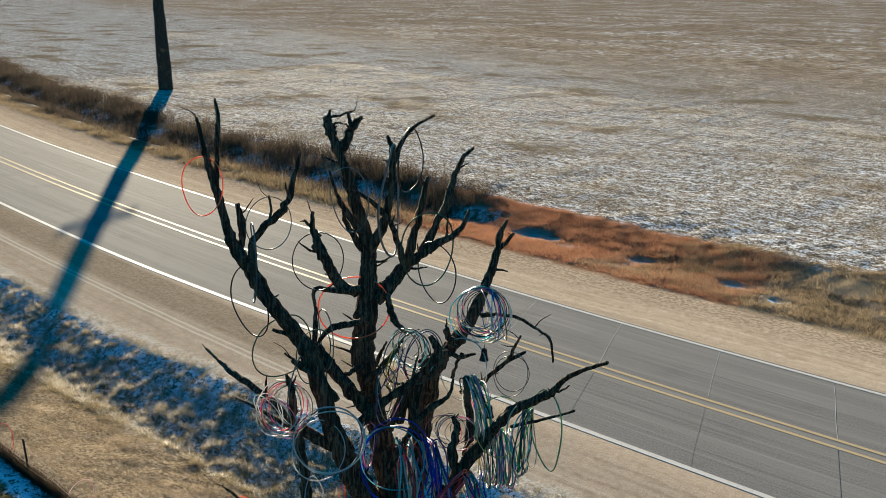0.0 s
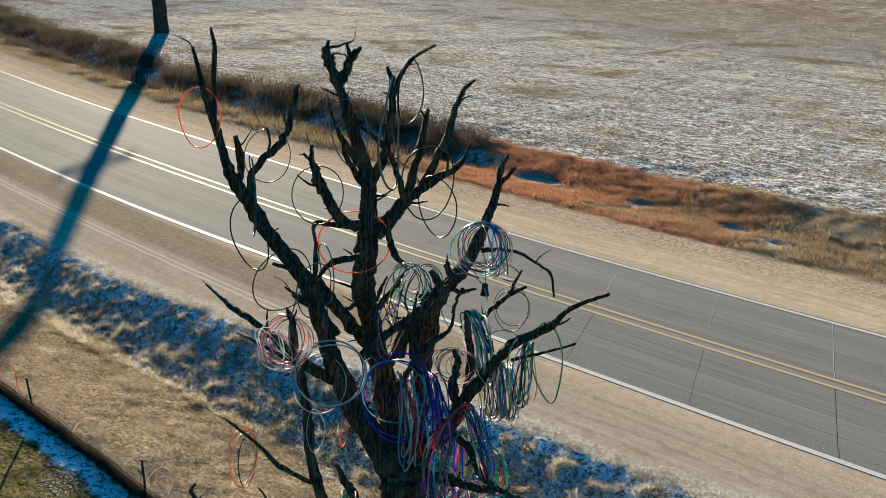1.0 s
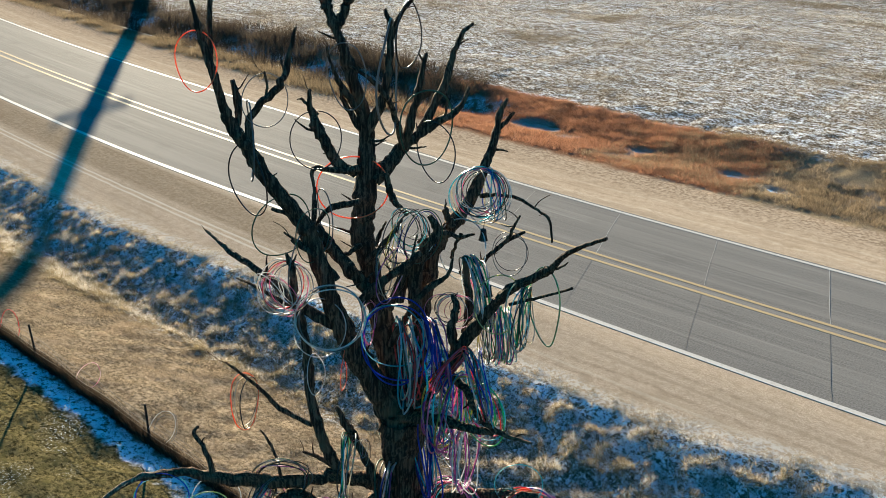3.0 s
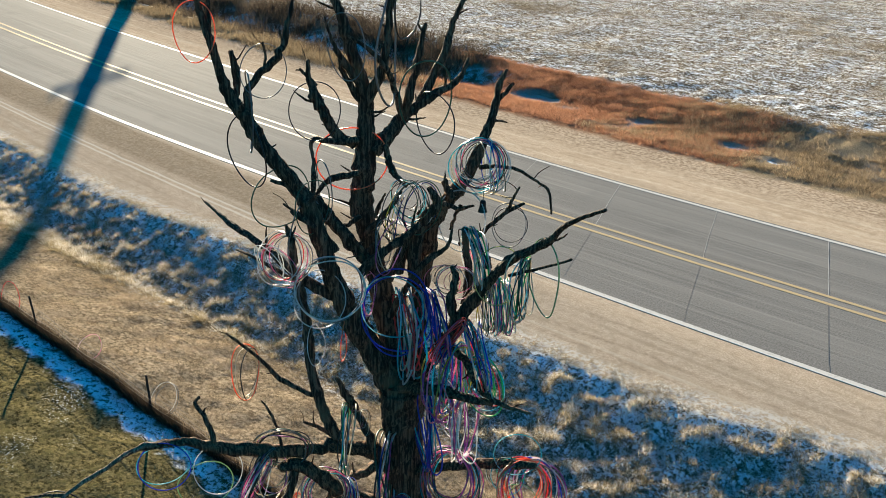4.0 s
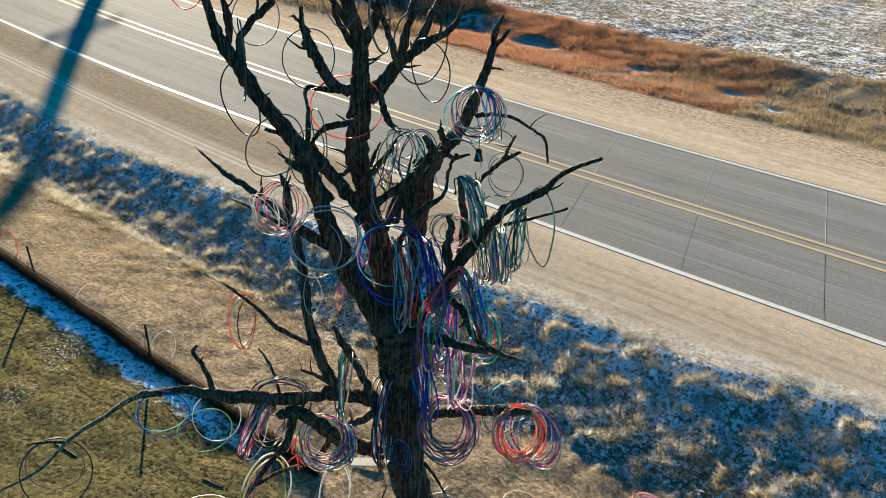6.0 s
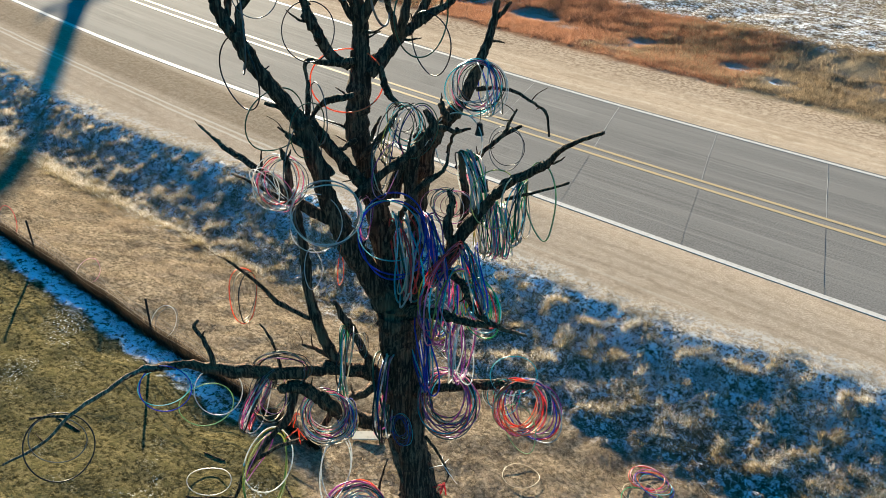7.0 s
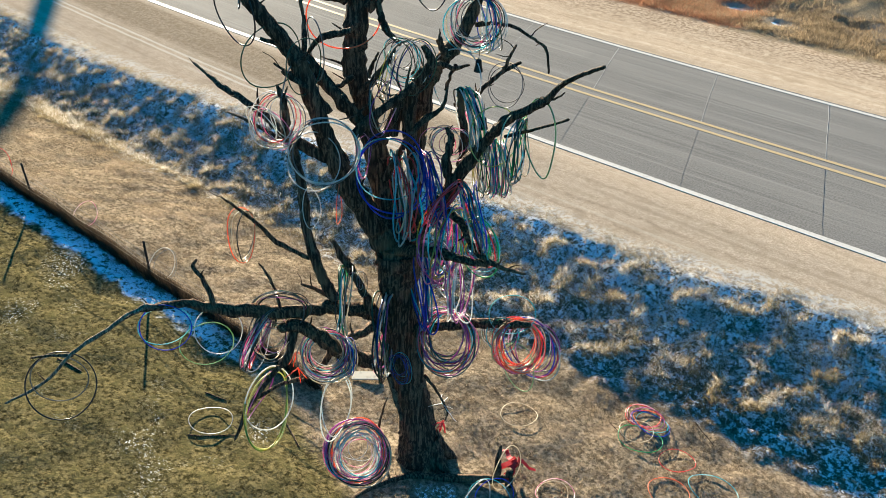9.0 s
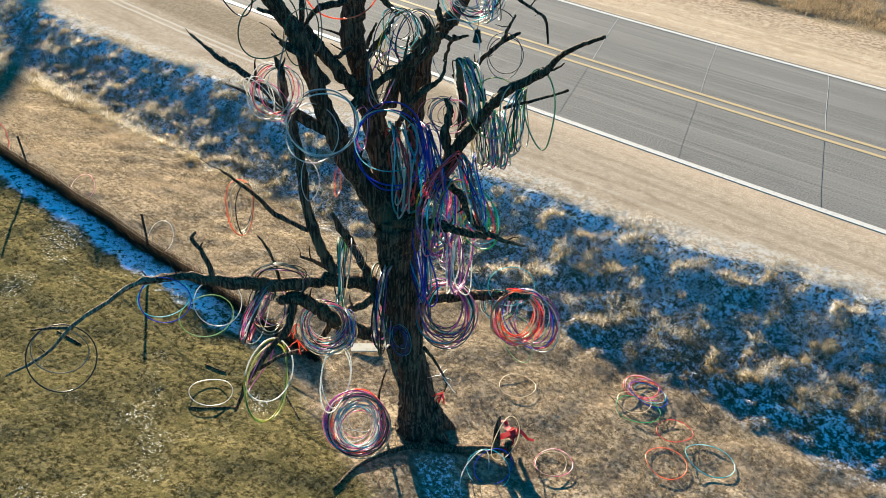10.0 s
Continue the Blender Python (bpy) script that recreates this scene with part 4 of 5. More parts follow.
MIXES = dict(
    mixed_left=("silver", "grey", "red", "beige", "silver", "pink", "grey"),
    mixed_pale=("silver", "white", "beige", "pink", "grey", "silver", "teal"),
    mixed_red=("red", "teal", "silver", "silver", "red", "grey", "green_dark", "red", "beige", "black"),
    mixed_bluepink=("blue", "blue", "silver", "blue", "silver", "violet", "pink", "grey", "beige", "pink"),
    mixed_pink=("pink", "beige", "grey", "silver", "red", "black", "violet", "white"),
    mixed_hotred=("red", "red", "pink", "red", "violet", "pink"),
    mixed_sea=("beige", "white", "teal", "blue", "teal", "blue", "green_dark", "red", "grey"),
    mixed_party=("pink", "violet", "teal", "yellow", "red", "blue", "violet", "silver", "lime", "pink"),
    mixed_greens=("green", "beige", "red", "green", "blue", "teal"),
    mixed_lilac=("violet", "white", "violet", "pink", "grey", "silver"),
    mixed_blue=("blue", "navy", "teal", "blue", "pink", "navy", "silver", "blue"),
    mixed_violet=("violet", "pink", "violet", "grey", "violet", "orange", "green_dark", "violet", "black", "pink", "teal", "beige"),
    mixed_green=("green_dark", "silver", "black", "teal", "blue", "green", "grey", "beige"),
    mixed_warm=("orange", "red", "beige", "pink", "orange", "red", "green_pale", "orange"),
    mixed_dusk=("violet", "silver", "blue", "grey", "beige", "red", "silver"),
    mixed_stub=("black", "silver", "white", "teal", "green", "silver", "green", "white", "beige", "lime", "pink", "beige"),
    mixed_many=("silver", "pink", "violet", "teal", "pink", "green", "teal", "pink", "violet", "white", "green", "lime"),
    mixed_yellow=("yellow", "black", "beige", "navy", "grey", "beige"),
    mixed_dull=("grey", "black", "beige", "violet", "grey", "green_dark"),
    mixed_cool=("silver", "beige", "pink", "grey", "silver", "teal", "black", "violet", "beige", "red"),
    mixed_trunk=("black", "pink", "green_dark", "silver", "violet", "black", "navy", "beige"),
    mixed_navy=("navy", "blue", "navy", "teal", "black"),
    mixed_top=("grey", "silver", "teal", "pink", "green_dark", "black", "beige", "silver", "teal", "grey"),
    mixed_knot=("black", "green_dark", "black", "teal", "black", "silver", "green_dark", "navy", "white"),
)
SEG, TUBE = 48, 6


def ring_mesh(name, material, tube, seed):
    """A ring of radius 1, slightly out of round, its plane x-z."""
    rng = np.random.RandomState(seed)
    e1, e2 = 0.02 + rng.rand() * 0.07, rng.rand() * 6.28
    v, f = [], []
    for i in range(SEG):
        a = 2 * math.pi * i / SEG
        rad = 1 + e1 * math.cos(2 * a + e2)
        side = 0.05 * math.sin(2 * a + e2 * 2) + 0.02 * math.sin(3 * a + e2)
        for k in range(TUBE):
            b = 2 * math.pi * k / TUBE
            rr = rad + tube * math.cos(b)
            v.append((rr * math.cos(a), side + tube * math.sin(b), rr * math.sin(a)))
    for i in range(SEG):
        for k in range(TUBE):
            i2, k2 = (i + 1) % SEG, (k + 1) % TUBE
            f.append((i * TUBE + k, i2 * TUBE + k, i2 * TUBE + k2, i * TUBE + k2))
    me = bpy.data.meshes.new(name)
    me.from_pydata(v, [], f)
    me.materials.append(material)
    me.polygons.foreach_set("use_smooth", [True] * len(f))
    return me


RINGS = {tone: [ring_mesh("hoop", m, 0.021, 7 * j + k) for k in range(4)] for j, (tone, m) in enumerate(TONES.items())}
hoop_rng = random.Random(5)


def hoop(m, dia, tone, where, group):
    ob = new("hoop", hoop_rng.choice(RINGS[tone]))
    ob.matrix_world = m @ Matrix.Diagonal((dia / 2, dia / 2, dia / 2, 1))
    return tagged(ob, WORDS.get(tone, tone) + " plastic hoop " + where, "hoop", group)


def hang(x, y, z, dia, yaw, lean, tone):
    """One hoop hanging from a limb, its middle given from the foot of the tree; yaw turns its face from the viewer."""
    turn = yaw if hoop_rng.random() < 0.5 else -yaw
    m = Matrix.Translation((x, y, z)) @ Matrix.Rotation(radians(-lean), 4, "X") @ Matrix.Rotation(radians(turn), 4, "Z")
    hoop(TREE_AT @ m, dia, tone, "hanging from a bare tree limb", "hoops on the tree")


def ring(x, y, z, dia, yaw, pitch, *tones):
    """Hoops hanging at one spot: the face turned by yaw and tipped back by pitch."""
    for k, tone in enumerate(tones):
        m = Matrix.Translation((x + 0.012 * k, y - 0.02 * k, z - 0.01 * k)) @ Matrix.Rotation(radians(yaw), 4, "Z") @ Matrix.Rotation(radians(pitch), 4, "X")
        hoop(TREE_AT @ m @ Matrix.Rotation(hoop_rng.uniform(0, 6.28), 4, "Y"), dia * (1 - 0.03 * k), tone, "hanging from a bare tree limb", "hoops on the tree")


PACKED = []


def sheaf(x, y, z, dia, yaw, pitch, across, drop, count, loose, mix):
    """Hoops hung side by side over one limb, spread by across and drop; loose ones differ in size and turn."""
    for k in range(count):
        u = (k + hoop_rng.uniform(-0.3, 0.3)) / max(count - 1, 1) - 0.5
        d = dia * hoop_rng.uniform(1 - 1.3 * loose, 1 + 0.4 * loose)
        m = (Matrix.Translation((x + u * across + hoop_rng.uniform(-0.4, 0.4) * loose * dia, y + hoop_rng.uniform(-0.05, 0.05), z + u * drop + (dia - d) / 2))
             @ Matrix.Rotation(radians(yaw + hoop_rng.uniform(-1, 1) * (3 + 50 * loose)), 4, "Z")
             @ Matrix.Rotation(radians(pitch + hoop_rng.uniform(-1, 1) * (3 + 45 * loose)), 4, "X"))
        tone = MIXES[mix][(k + k // 4) % len(MIXES[mix])]
        m = m @ Matrix.Rotation(hoop_rng.uniform(0, 6.28), 4, "Y")
        if count > 6 and k % 5 in (2, 4):
            PACKED.append((TREE_AT @ m, d, tone))
            continue
        hoop(TREE_AT @ m, d, tone, "in a bunch hung over a tree limb", "hoops on the tree")


hang(-2.48, -0.85, 8.85, 0.61, 30, 11, "orange")
hang(-2.08, -0.60, 7.49, 0.80, 47, 0, "black")
hang(-1.40, -0.05, 7.81, 0.69, 24, 16, "black")
hang(-0.99, 0.05, 7.21, 0.80, 0, 19, "orange")
hang(-1.85, -0.55, 8.39, 0.55, 32, 14, "grey")
hang(-1.98, -0.75, 7.99, 0.84, 76, 0, "grey")
hang(-1.02, -0.10, 8.57, 0.70, 42, 0, "grey")
hang(-0.33, -0.15, 9.06, 0.74, 72, 0, "black")
hang(-0.11, 0.10, 7.95, 0.90, 49, 0, "green_dark")
hang(-0.02, 0.15, 7.65, 0.76, 54, 0, "black")
hang(-0.54, -0.10, 8.58, 1.20, 84, 12, "grey")
hang(-1.73, -0.60, 6.96, 0.78, 50, 0, "green_dark")
hang(-1.38, -0.55, 6.82, 0.65, 62, 0, "green_dark")
hang(-1.27, -0.40, 6.97, 0.68, 67, 0, "grey")
hang(-1.47, -0.50, 6.44, 0.80, 63, 0, "grey")
# left limbs
ring(-1.18, -0.85, 5.92, 0.82, 7, -2, "silver", "white")
ring(-1.32, -0.70, 5.70, 0.70, 40, -17, "silver")
ring(-1.17, -0.82, 5.89, 0.78, 7, -6, "grey")
sheaf(-1.69, -0.75, 6.25, 0.59, -25, -18, 0.13, 0.00, 7, 0.18, "mixed_left")
sheaf(-1.83, -0.72, 6.12, 0.54, -39, 10, 0.09, -0.05, 5, 0.15, "mixed_pale")
ring(-1.62, -0.60, 5.15, 0.50, 67, -9, "grey")
ring(-1.43, -0.50, 4.94, 0.51, 76, -9, "silver")
ring(-1.08, -0.50, 5.01, 0.53, -89, 0, "orange")
ring(-0.77, -0.42, 5.65, 0.54, 79, -6, "pink", "violet")
ring(-2.27, -0.75, 4.68, 0.64, 74, -16, "orange")
ring(-2.23, -0.72, 4.64, 0.63, 84, -1, "black")
ring(-2.26, -0.73, 4.67, 0.60, 77, -9, "beige")
# middle of the crown
ring(-0.43, -0.50, 5.44, 1.01, -32, -20, "blue", "blue")
ring(-0.47, -0.60, 5.57, 0.79, -27, -23, "teal")
sheaf(-0.30, -0.42, 5.08, 1.09, -81, 0, 0.13, 0.00, 11, 0.10, "mixed_red")
sheaf(0.04, -0.25, 5.11, 0.99, -77, 6, 0.17, -0.03, 14, 0.12, "mixed_bluepink")
sheaf(0.26, -0.30, 5.75, 0.49, -4, 0, 0.18, 0.00, 9, 0.25, "mixed_pink")
sheaf(0.20, -0.80, 5.21, 0.68, 61, 23, 0.05, -0.03, 6, 0.08, "mixed_hotred")
sheaf(0.57, -0.60, 4.90, 0.92, -76, 11, 0.14, 0.00, 11, 0.08, "mixed_sea")
sheaf(0.22, -0.62, 4.55, 0.94, 70, -5, 0.17, 0.00, 13, 0.16, "mixed_party")
sheaf(0.65, -0.60, 4.48, 0.77, -56, -6, 0.10, 0.00, 6, 0.16, "mixed_greens")
sheaf(0.45, -0.78, 3.93, 0.90, 74, -8, 0.12, 0.00, 7, 0.10, "mixed_lilac")
sheaf(-0.03, -0.50, 3.71, 1.02, -81, -2, 0.13, 0.00, 9, 0.08, "mixed_blue")
sheaf(0.32, -0.62, 2.97, 0.83, -39, -32, 0.08, -0.03, 19, 0.20, "mixed_violet")
sheaf(0.16, -0.66, 4.15, 0.69, -61, -7, 0.10, 0.00, 6, 0.15, "mixed_lilac")
# lower right stub
sheaf(1.04, -0.55, 3.06, 0.46, -3, -9, 0.08, 0.00, 5, 0.15, "mixed_green")
sheaf(1.28, -0.66, 2.94, 0.71, 27, -30, 0.12, -0.02, 16, 0.12, "mixed_warm")
sheaf(1.48, -0.60, 2.84, 0.78, -39, -15, 0.10, -0.04, 7, 0.12, "mixed_dusk")
ring(1.18, -0.50, 3.35, 0.58, -5, -24, "teal")
ring(1.31, -0.70, 2.59, 0.65, -53, -9, "green_pale")
# right limb
sheaf(0.54, -0.20, 5.99, 0.87, -78, 9, 0.15, 0.00, 15, 0.08, "mixed_stub")
ring(0.77, -0.80, 6.13, 0.66, -34, -21, "lime")
sheaf(0.85, -0.58, 5.61, 0.66, -85, 2, 0.22, -0.02, 20, 0.06, "mixed_many")
sheaf(0.68, -0.55, 5.55, 0.62, -77, -2, 0.08, -0.01, 8, 0.14, "mixed_yellow")
sheaf(1.05, -0.98, 6.06, 0.74, 75, -3, 0.09, 0.00, 8, 0.10, "mixed_green")
ring(1.00, -0.95, 6.05, 0.77, 65, -8, "beige")
ring(1.26, -1.15, 6.29, 0.82, -70, -2, "green_pale")
ring(0.34, 0.25, 6.36, 0.76, -40, -17, "silver")
ring(0.93, 0.15, 6.36, 0.52, -36, -18, "grey")
ring(0.95, 0.12, 6.38, 0.44, -26, -20, "black")
# low limbs on the lawn side
sheaf(-2.18, -0.95, 3.14, 0.77, 78, 15, 0.09, 0.00, 12, 0.08, "mixed_pink")
sheaf(-1.98, -0.90, 3.26, 0.65, 56, -22, 0.06, 0.00, 8, 0.22, "mixed_dull")
sheaf(-1.87, -0.75, 3.53, 0.71, 7, 20, 0.07, -0.04, 7, 0.15, "mixed_dull")
sheaf(-1.33, -0.68, 2.73, 0.65, 9, -40, 0.06, -0.04, 18, 0.20, "mixed_cool")
sheaf(-1.07, -0.62, 2.66, 0.53, -70, -9, 0.09, 0.00, 8, 0.12, "mixed_blue")
sheaf(-1.09, -0.45, 3.49, 0.88, 89, 4, 0.08, 0.00, 7, 0.08, "mixed_green")
sheaf(-0.89, -0.40, 3.71, 0.33, 67, -17, 0.11, 0.00, 5, 0.2, "mixed_pink")
sheaf(-0.54, -0.42, 2.86, 1.19, 87, -0, 0.14, 0.00, 11, 0.08, "mixed_trunk")
sheaf(-0.33, -0.50, 2.32, 0.42, -50, -21, 0.10, 0.00, 9, 0.2, "mixed_navy")
ring(-3.16, -1.45, 3.75, 0.64, 11, -4, "blue")
ring(-3.18, -1.42, 3.76, 0.59, 15, -1, "teal")
ring(-2.77, -1.20, 3.30, 0.67, 18, 0, "green_pale")
ring(-2.61, -1.15, 3.49, 0.61, 12, -21, "silver")
ring(-4.48, -1.75, 3.03, 0.85, 50, -31, "black")
ring(-4.49, -1.73, 3.13, 0.65, 22, -10, "grey")
# low hoops against the trunk
ring(-2.10, -0.95, 2.15, 0.94, 63, -12, "white")
ring(-2.14, -0.98, 1.99, 1.13, 71, -9, "yellow")
ring(-2.14, -0.94, 1.91, 1.11, 71, -7, "lime")
ring(-2.24, -0.99, 2.21, 0.71, 73, 18, "violet")
ring(-1.26, -0.68, 1.75, 0.94, 72, -10, "white")
ring(-1.23, -0.64, 1.74, 0.88, 74, -13, "silver")
sheaf(-0.95, -0.80, 0.97, 0.90, 29, -43, 0.05, -0.05, 15, 0.10, "mixed_violet")
sheaf(-0.95, -0.82, 0.96, 0.58, 24, -45, 0.05, -0.14, 9, 0.28, "mixed_pale")
sheaf(-0.95, -0.78, 0.92, 0.77, 49, -21, 0.04, -0.09, 9, 0.14, "mixed_pale")
ring(1.02, -0.90, 0.13, 0.65, -3, -23, "teal")
ring(0.83, -0.95, 0.05, 0.79, 53, -10, "silver")
ring(1.09, -0.88, 0.18, 0.58, -3, -21, "blue")
ring(1.28, -0.55, 0.44, 0.73, 51, -6, "beige")
# upper bunches
sheaf(0.55, 0.45, 6.98, 0.73, -19, -18, 0.07, -0.01, 15, 0.26, "mixed_top")
sheaf(0.69, 0.42, 7.03, 0.67, -78, 6, 0.15, 0.00, 6, 0.12, "mixed_sea")
sheaf(-0.24, -0.15, 6.67, 0.62, 50, -4, 0.23, 0.01, 7, 0.22, "mixed_knot")
sheaf(-0.29, -0.20, 6.82, 0.46, -31, 1, 0.11, -0.04, 6, 0.25, "mixed_knot")
sheaf(-0.45, -0.22, 6.58, 0.57, 81, 5, 0.07, 0.00, 4, 0.12, "mixed_yellow")
sheaf(-0.54, -0.25, 6.23, 0.65, 68, -2, 0.16, 0.01, 4, 0.2, "mixed_dull")


# the inner hoops of the thick bunches, packed too close to be told apart
order = list(TONES)
v, f, slots = [], [], []
for m, d, tone in PACKED:
    src = hoop_rng.choice(RINGS[tone])
    at, turn = len(v), m @ Matrix.Diagonal((d / 2, d / 2, d / 2, 1))
    v += [turn @ p.co for p in src.vertices]
    f += [tuple(at + i for i in p.vertices) for p in src.polygons]
    slots += [order.index(tone)] * len(src.polygons)
inner = mesh_object("hoops", v, f, TONES[order[0]], smooth=True)
for tone in order[1:]:
    inner.data.materials.append(TONES[tone])
inner.data.polygons.foreach_set("material_index", slots)
tagged(inner, "coloured plastic hoops packed inside the hanging bunches", "hoops", kind="stuff")


def lay(x, y, dia, tone, tilt=3.0, group="hoops on the ground"):
    """A hoop lying on the ground."""
    z = float(ground_z(x, y))
    gx_ = float(ground_z(x + 0.3, y) - ground_z(x - 0.3, y)) / 0.6
    gy_ = float(ground_z(x, y + 0.3) - ground_z(x, y - 0.3)) / 0.6
    up = Vector((-gx_, -gy_, 1)).normalized()
    q = Vector((0, 1, 0)).rotation_difference(up).to_matrix().to_4x4()
    hoop(Matrix.Translation((x, y, z + 0.05)) @ q @ pose(0, 0, 0, hoop_rng.uniform(-tilt, tilt), hoop_rng.uniform(0, 360), 0), dia, tone, "lying on dry grass", group)


lay(0.25, -7.63, 0.60, "red")
lay(0.46, -8.42, 0.68, "orange")
lay(0.98, -7.87, 0.78, "teal")
lay(-0.47, -7.57, 0.71, "green")
lay(-0.62, -7.42, 0.60, "beige")
lay(-2.35, -8.51, 0.65, "beige")
lay(-0.89, -9.69, 0.60, "pink")
lay(-0.92, -9.72, 0.52, "beige")
lay(-5.71, -12.41, 0.66, "silver")
for dx, dy, d, tone in ((0, 0, 0.66, "red"), (0.02, 0.02, 0.62, "pink"), (0.20, -0.12, 0.66, "blue"), (0.22, -0.1, 0.62, "teal"), (0.16, -0.06, 0.6, "orange"), (0.1, -0.03, 0.62, "violet")):
    lay(-0.72 + dx, -6.95 + dy, d, tone, 9)

for x, y, dz, dia, rx, rz, tone in ((-15.15, -10.42, 0.36, 0.74, -12, 4, "red"), (-9.85, -10.2, 0.22, 0.66, -40, 4, "silver"), (-9.8, -10.15, 0.21, 0.62, -44, 0, "grey"), (-12.4, -10.2, 0.18, 0.6, -54, 8, "pink")):
    hoop(pose(x, y, float(ground_z(x, y)) + dz, rx, 0, rz), dia, tone, "leaning on the wire fence", "hoops on the fence")

# ---- utility pole across the road ----
pole_z = float(ground_z(-76.9, 36.7))
pole = new("utility_pole")
pole.matrix_world = pose(-76.9, 36.7, pole_z, 0.93, -1.17, 0)
tagged(pole, "tall dark brown utility pole with a crossarm", "pole")
limb_mesh("shaft", [(0, 0, -0.3, 0.74), (0, 0, 4, 0.66), (0, 0, 8, 0.54), (0, 0, 14, 0.42), (0, 0, 19, 0.34)], M_POLE, pole, sides=20, rough=0.03, seed=3)
bm = bmesh.new()
bmesh.ops.create_cube(bm, size=1, matrix=Matrix.Translation((0.1, 0, 10.2)) @ Matrix.Rotation(radians(12.7), 4, "Z") @ Matrix.Diagonal((0.18, 4.6, 0.24, 1)))
part("crossarm", bm, M_POLE, pole)

# ---- fence along the yard ----
FENCE_Y = -10.52
for x in (-18.0, -13.9, -9.8):
    z = float(ground_z(x, FENCE_Y))
    lean = 4 if x == -13.9 else 1
    bm = bmesh.new()
    for sx, sy in ((0.045, 0.012), (0.012, 0.045)):
        bmesh.ops.create_cube(bm, size=1, matrix=Matrix.Translation((0, 0, 0.38)) @ Matrix.Diagonal((sx, sy, 1.0, 1)))
    post = part("fence_post", bm, M_STEEL, None)
    post.matrix_world = pose(x, FENCE_Y, z, 0, -lean, 20)
    tagged(post, "dark steel fence post standing in grass", "fence post", "fence posts")
wires = new("wire_fence")
tagged(wires, "sagging rusty wire fence in tall dead grass", "fence")
for h in (0.10, 0.22, 0.34, 0.46, 0.60):
    v = []
    for x in np.arange(-26, -4.6, 0.5):
        sag = -0.03 * math.sin((x + 18) / 4.1 * math.pi) ** 2
        v.append((x, FENCE_Y + 0.02 * math.sin(x * 3 + h * 9), float(ground_z(x, FENCE_Y)) + h + sag, 0.006))
    limb_mesh("wire", v, M_WIRE, wires, sides=4, rough=0.0, seed=2, per=1)


# ---- grass and brush ----
def blades(name, pts, height, width, lean, material, label, category, rng, two=True, out_from=None):
    """Many bent blades at the given spots, as one object."""
    n = len(pts)
    ang = rng.rand(n) * 2 * np.pi
    h = height * (0.5 + rng.rand(n))
    w = width * (0.6 + 0.8 * rng.rand(n))
    la = rng.rand(n) * 2 * np.pi if out_from is None else np.arctan2(pts[:, 1] - out_from[:, 1], pts[:, 0] - out_from[:, 0]) + rng.randn(n) * 0.5
    ln = lean * rng.rand(n) * h
    side = np.stack([np.cos(ang), np.sin(ang), np.zeros(n)], 1) * w[:, None] / 2
    out = np.stack([np.cos(la) * ln, np.sin(la) * ln, np.zeros(n)], 1)
    up = np.zeros((n, 3))
    up[:, 2] = h
    base = pts - np.array([0, 0, 0.02])
    if two:
        v = np.stack([base - side, base + side, base + out * 0.35 + up * 0.6 + side * 0.7, base + out * 0.35 + up * 0.6 - side * 0.7, base + out + up * 0.92], 1).reshape(-1, 3)
        k = np.arange(n)[:, None] * 5
        loops = np.concatenate([k + np.array([[0, 1, 2, 3]]), k + np.array([[3, 2, 4]])], 1).ravel()
        starts = np.stack([np.arange(n) * 7, np.arange(n) * 7 + 4], 1).ravel()
        total = np.tile([4, 3], n)
    else:
        v = np.stack([base - side, base + side, base + out + up], 1).reshape(-1, 3)
        loops = np.arange(3 * n)
        starts = np.arange(n) * 3
        total = np.full(n, 3)
    me = bpy.data.meshes.new(name)
    me.vertices.add(len(v))
    me.vertices.foreach_set("co", v.ravel())
    me.loops.add(len(loops))
    me.loops.foreach_set("vertex_index", loops.astype(np.int32))
    me.polygons.add(len(starts))
    me.polygons.foreach_set("loop_start", starts.astype(np.int32))
    me.polygons.foreach_set("loop_total", total.astype(np.int32))
    me.update(calc_edges=True)
    me.materials.append(material)
    return tagged(new(name, me), label, category, kind="stuff")


def spots(x0, x1, n0, n1, count, rng, clump=0.0, scale=0.6, seed=20, widen=False):
    """Random spots by road coordinates, thinned to clumps by noise."""
    x = rng.uniform(x0, x1, count)
    nn = rng.uniform(n0, n1, count)
    if widen:
        nn = nn + bank_edge(x) + 3.25
    y = nn + bend(x)
    if clump:
        keep = vnoise(x, y, scale, seed) + rng.uniform(-0.5, 0.5, count) > clump
        x, y = x[keep], y[keep]
    return np.stack([x, y, ground_z(x, y)], 1)


def tufts(x0, x1, n0, n1, count, each, spread, rng, clump=-9.0, seed=20):
    """Blade spots gathered in tufts, away from the snowy hollows."""
    c = spots(x0, x1, n0, n1, count, rng, clump, 0.5, seed, n1 < 0)
    for hx, hy, ha, hb in HOLLOWS:
        c = c[((c[:, 0] - hx + 0.2) / (ha + 0.25)) ** 2 + ((c[:, 1] - hy - 0.1) / (hb + 0.35)) ** 2 > 1]
    p = np.repeat(c, each, 0)
    p[:, :2] += rng.randn(len(p), 2) * spread
    p[:, 2] = ground_z(p[:, 0], p[:, 1])
    return p


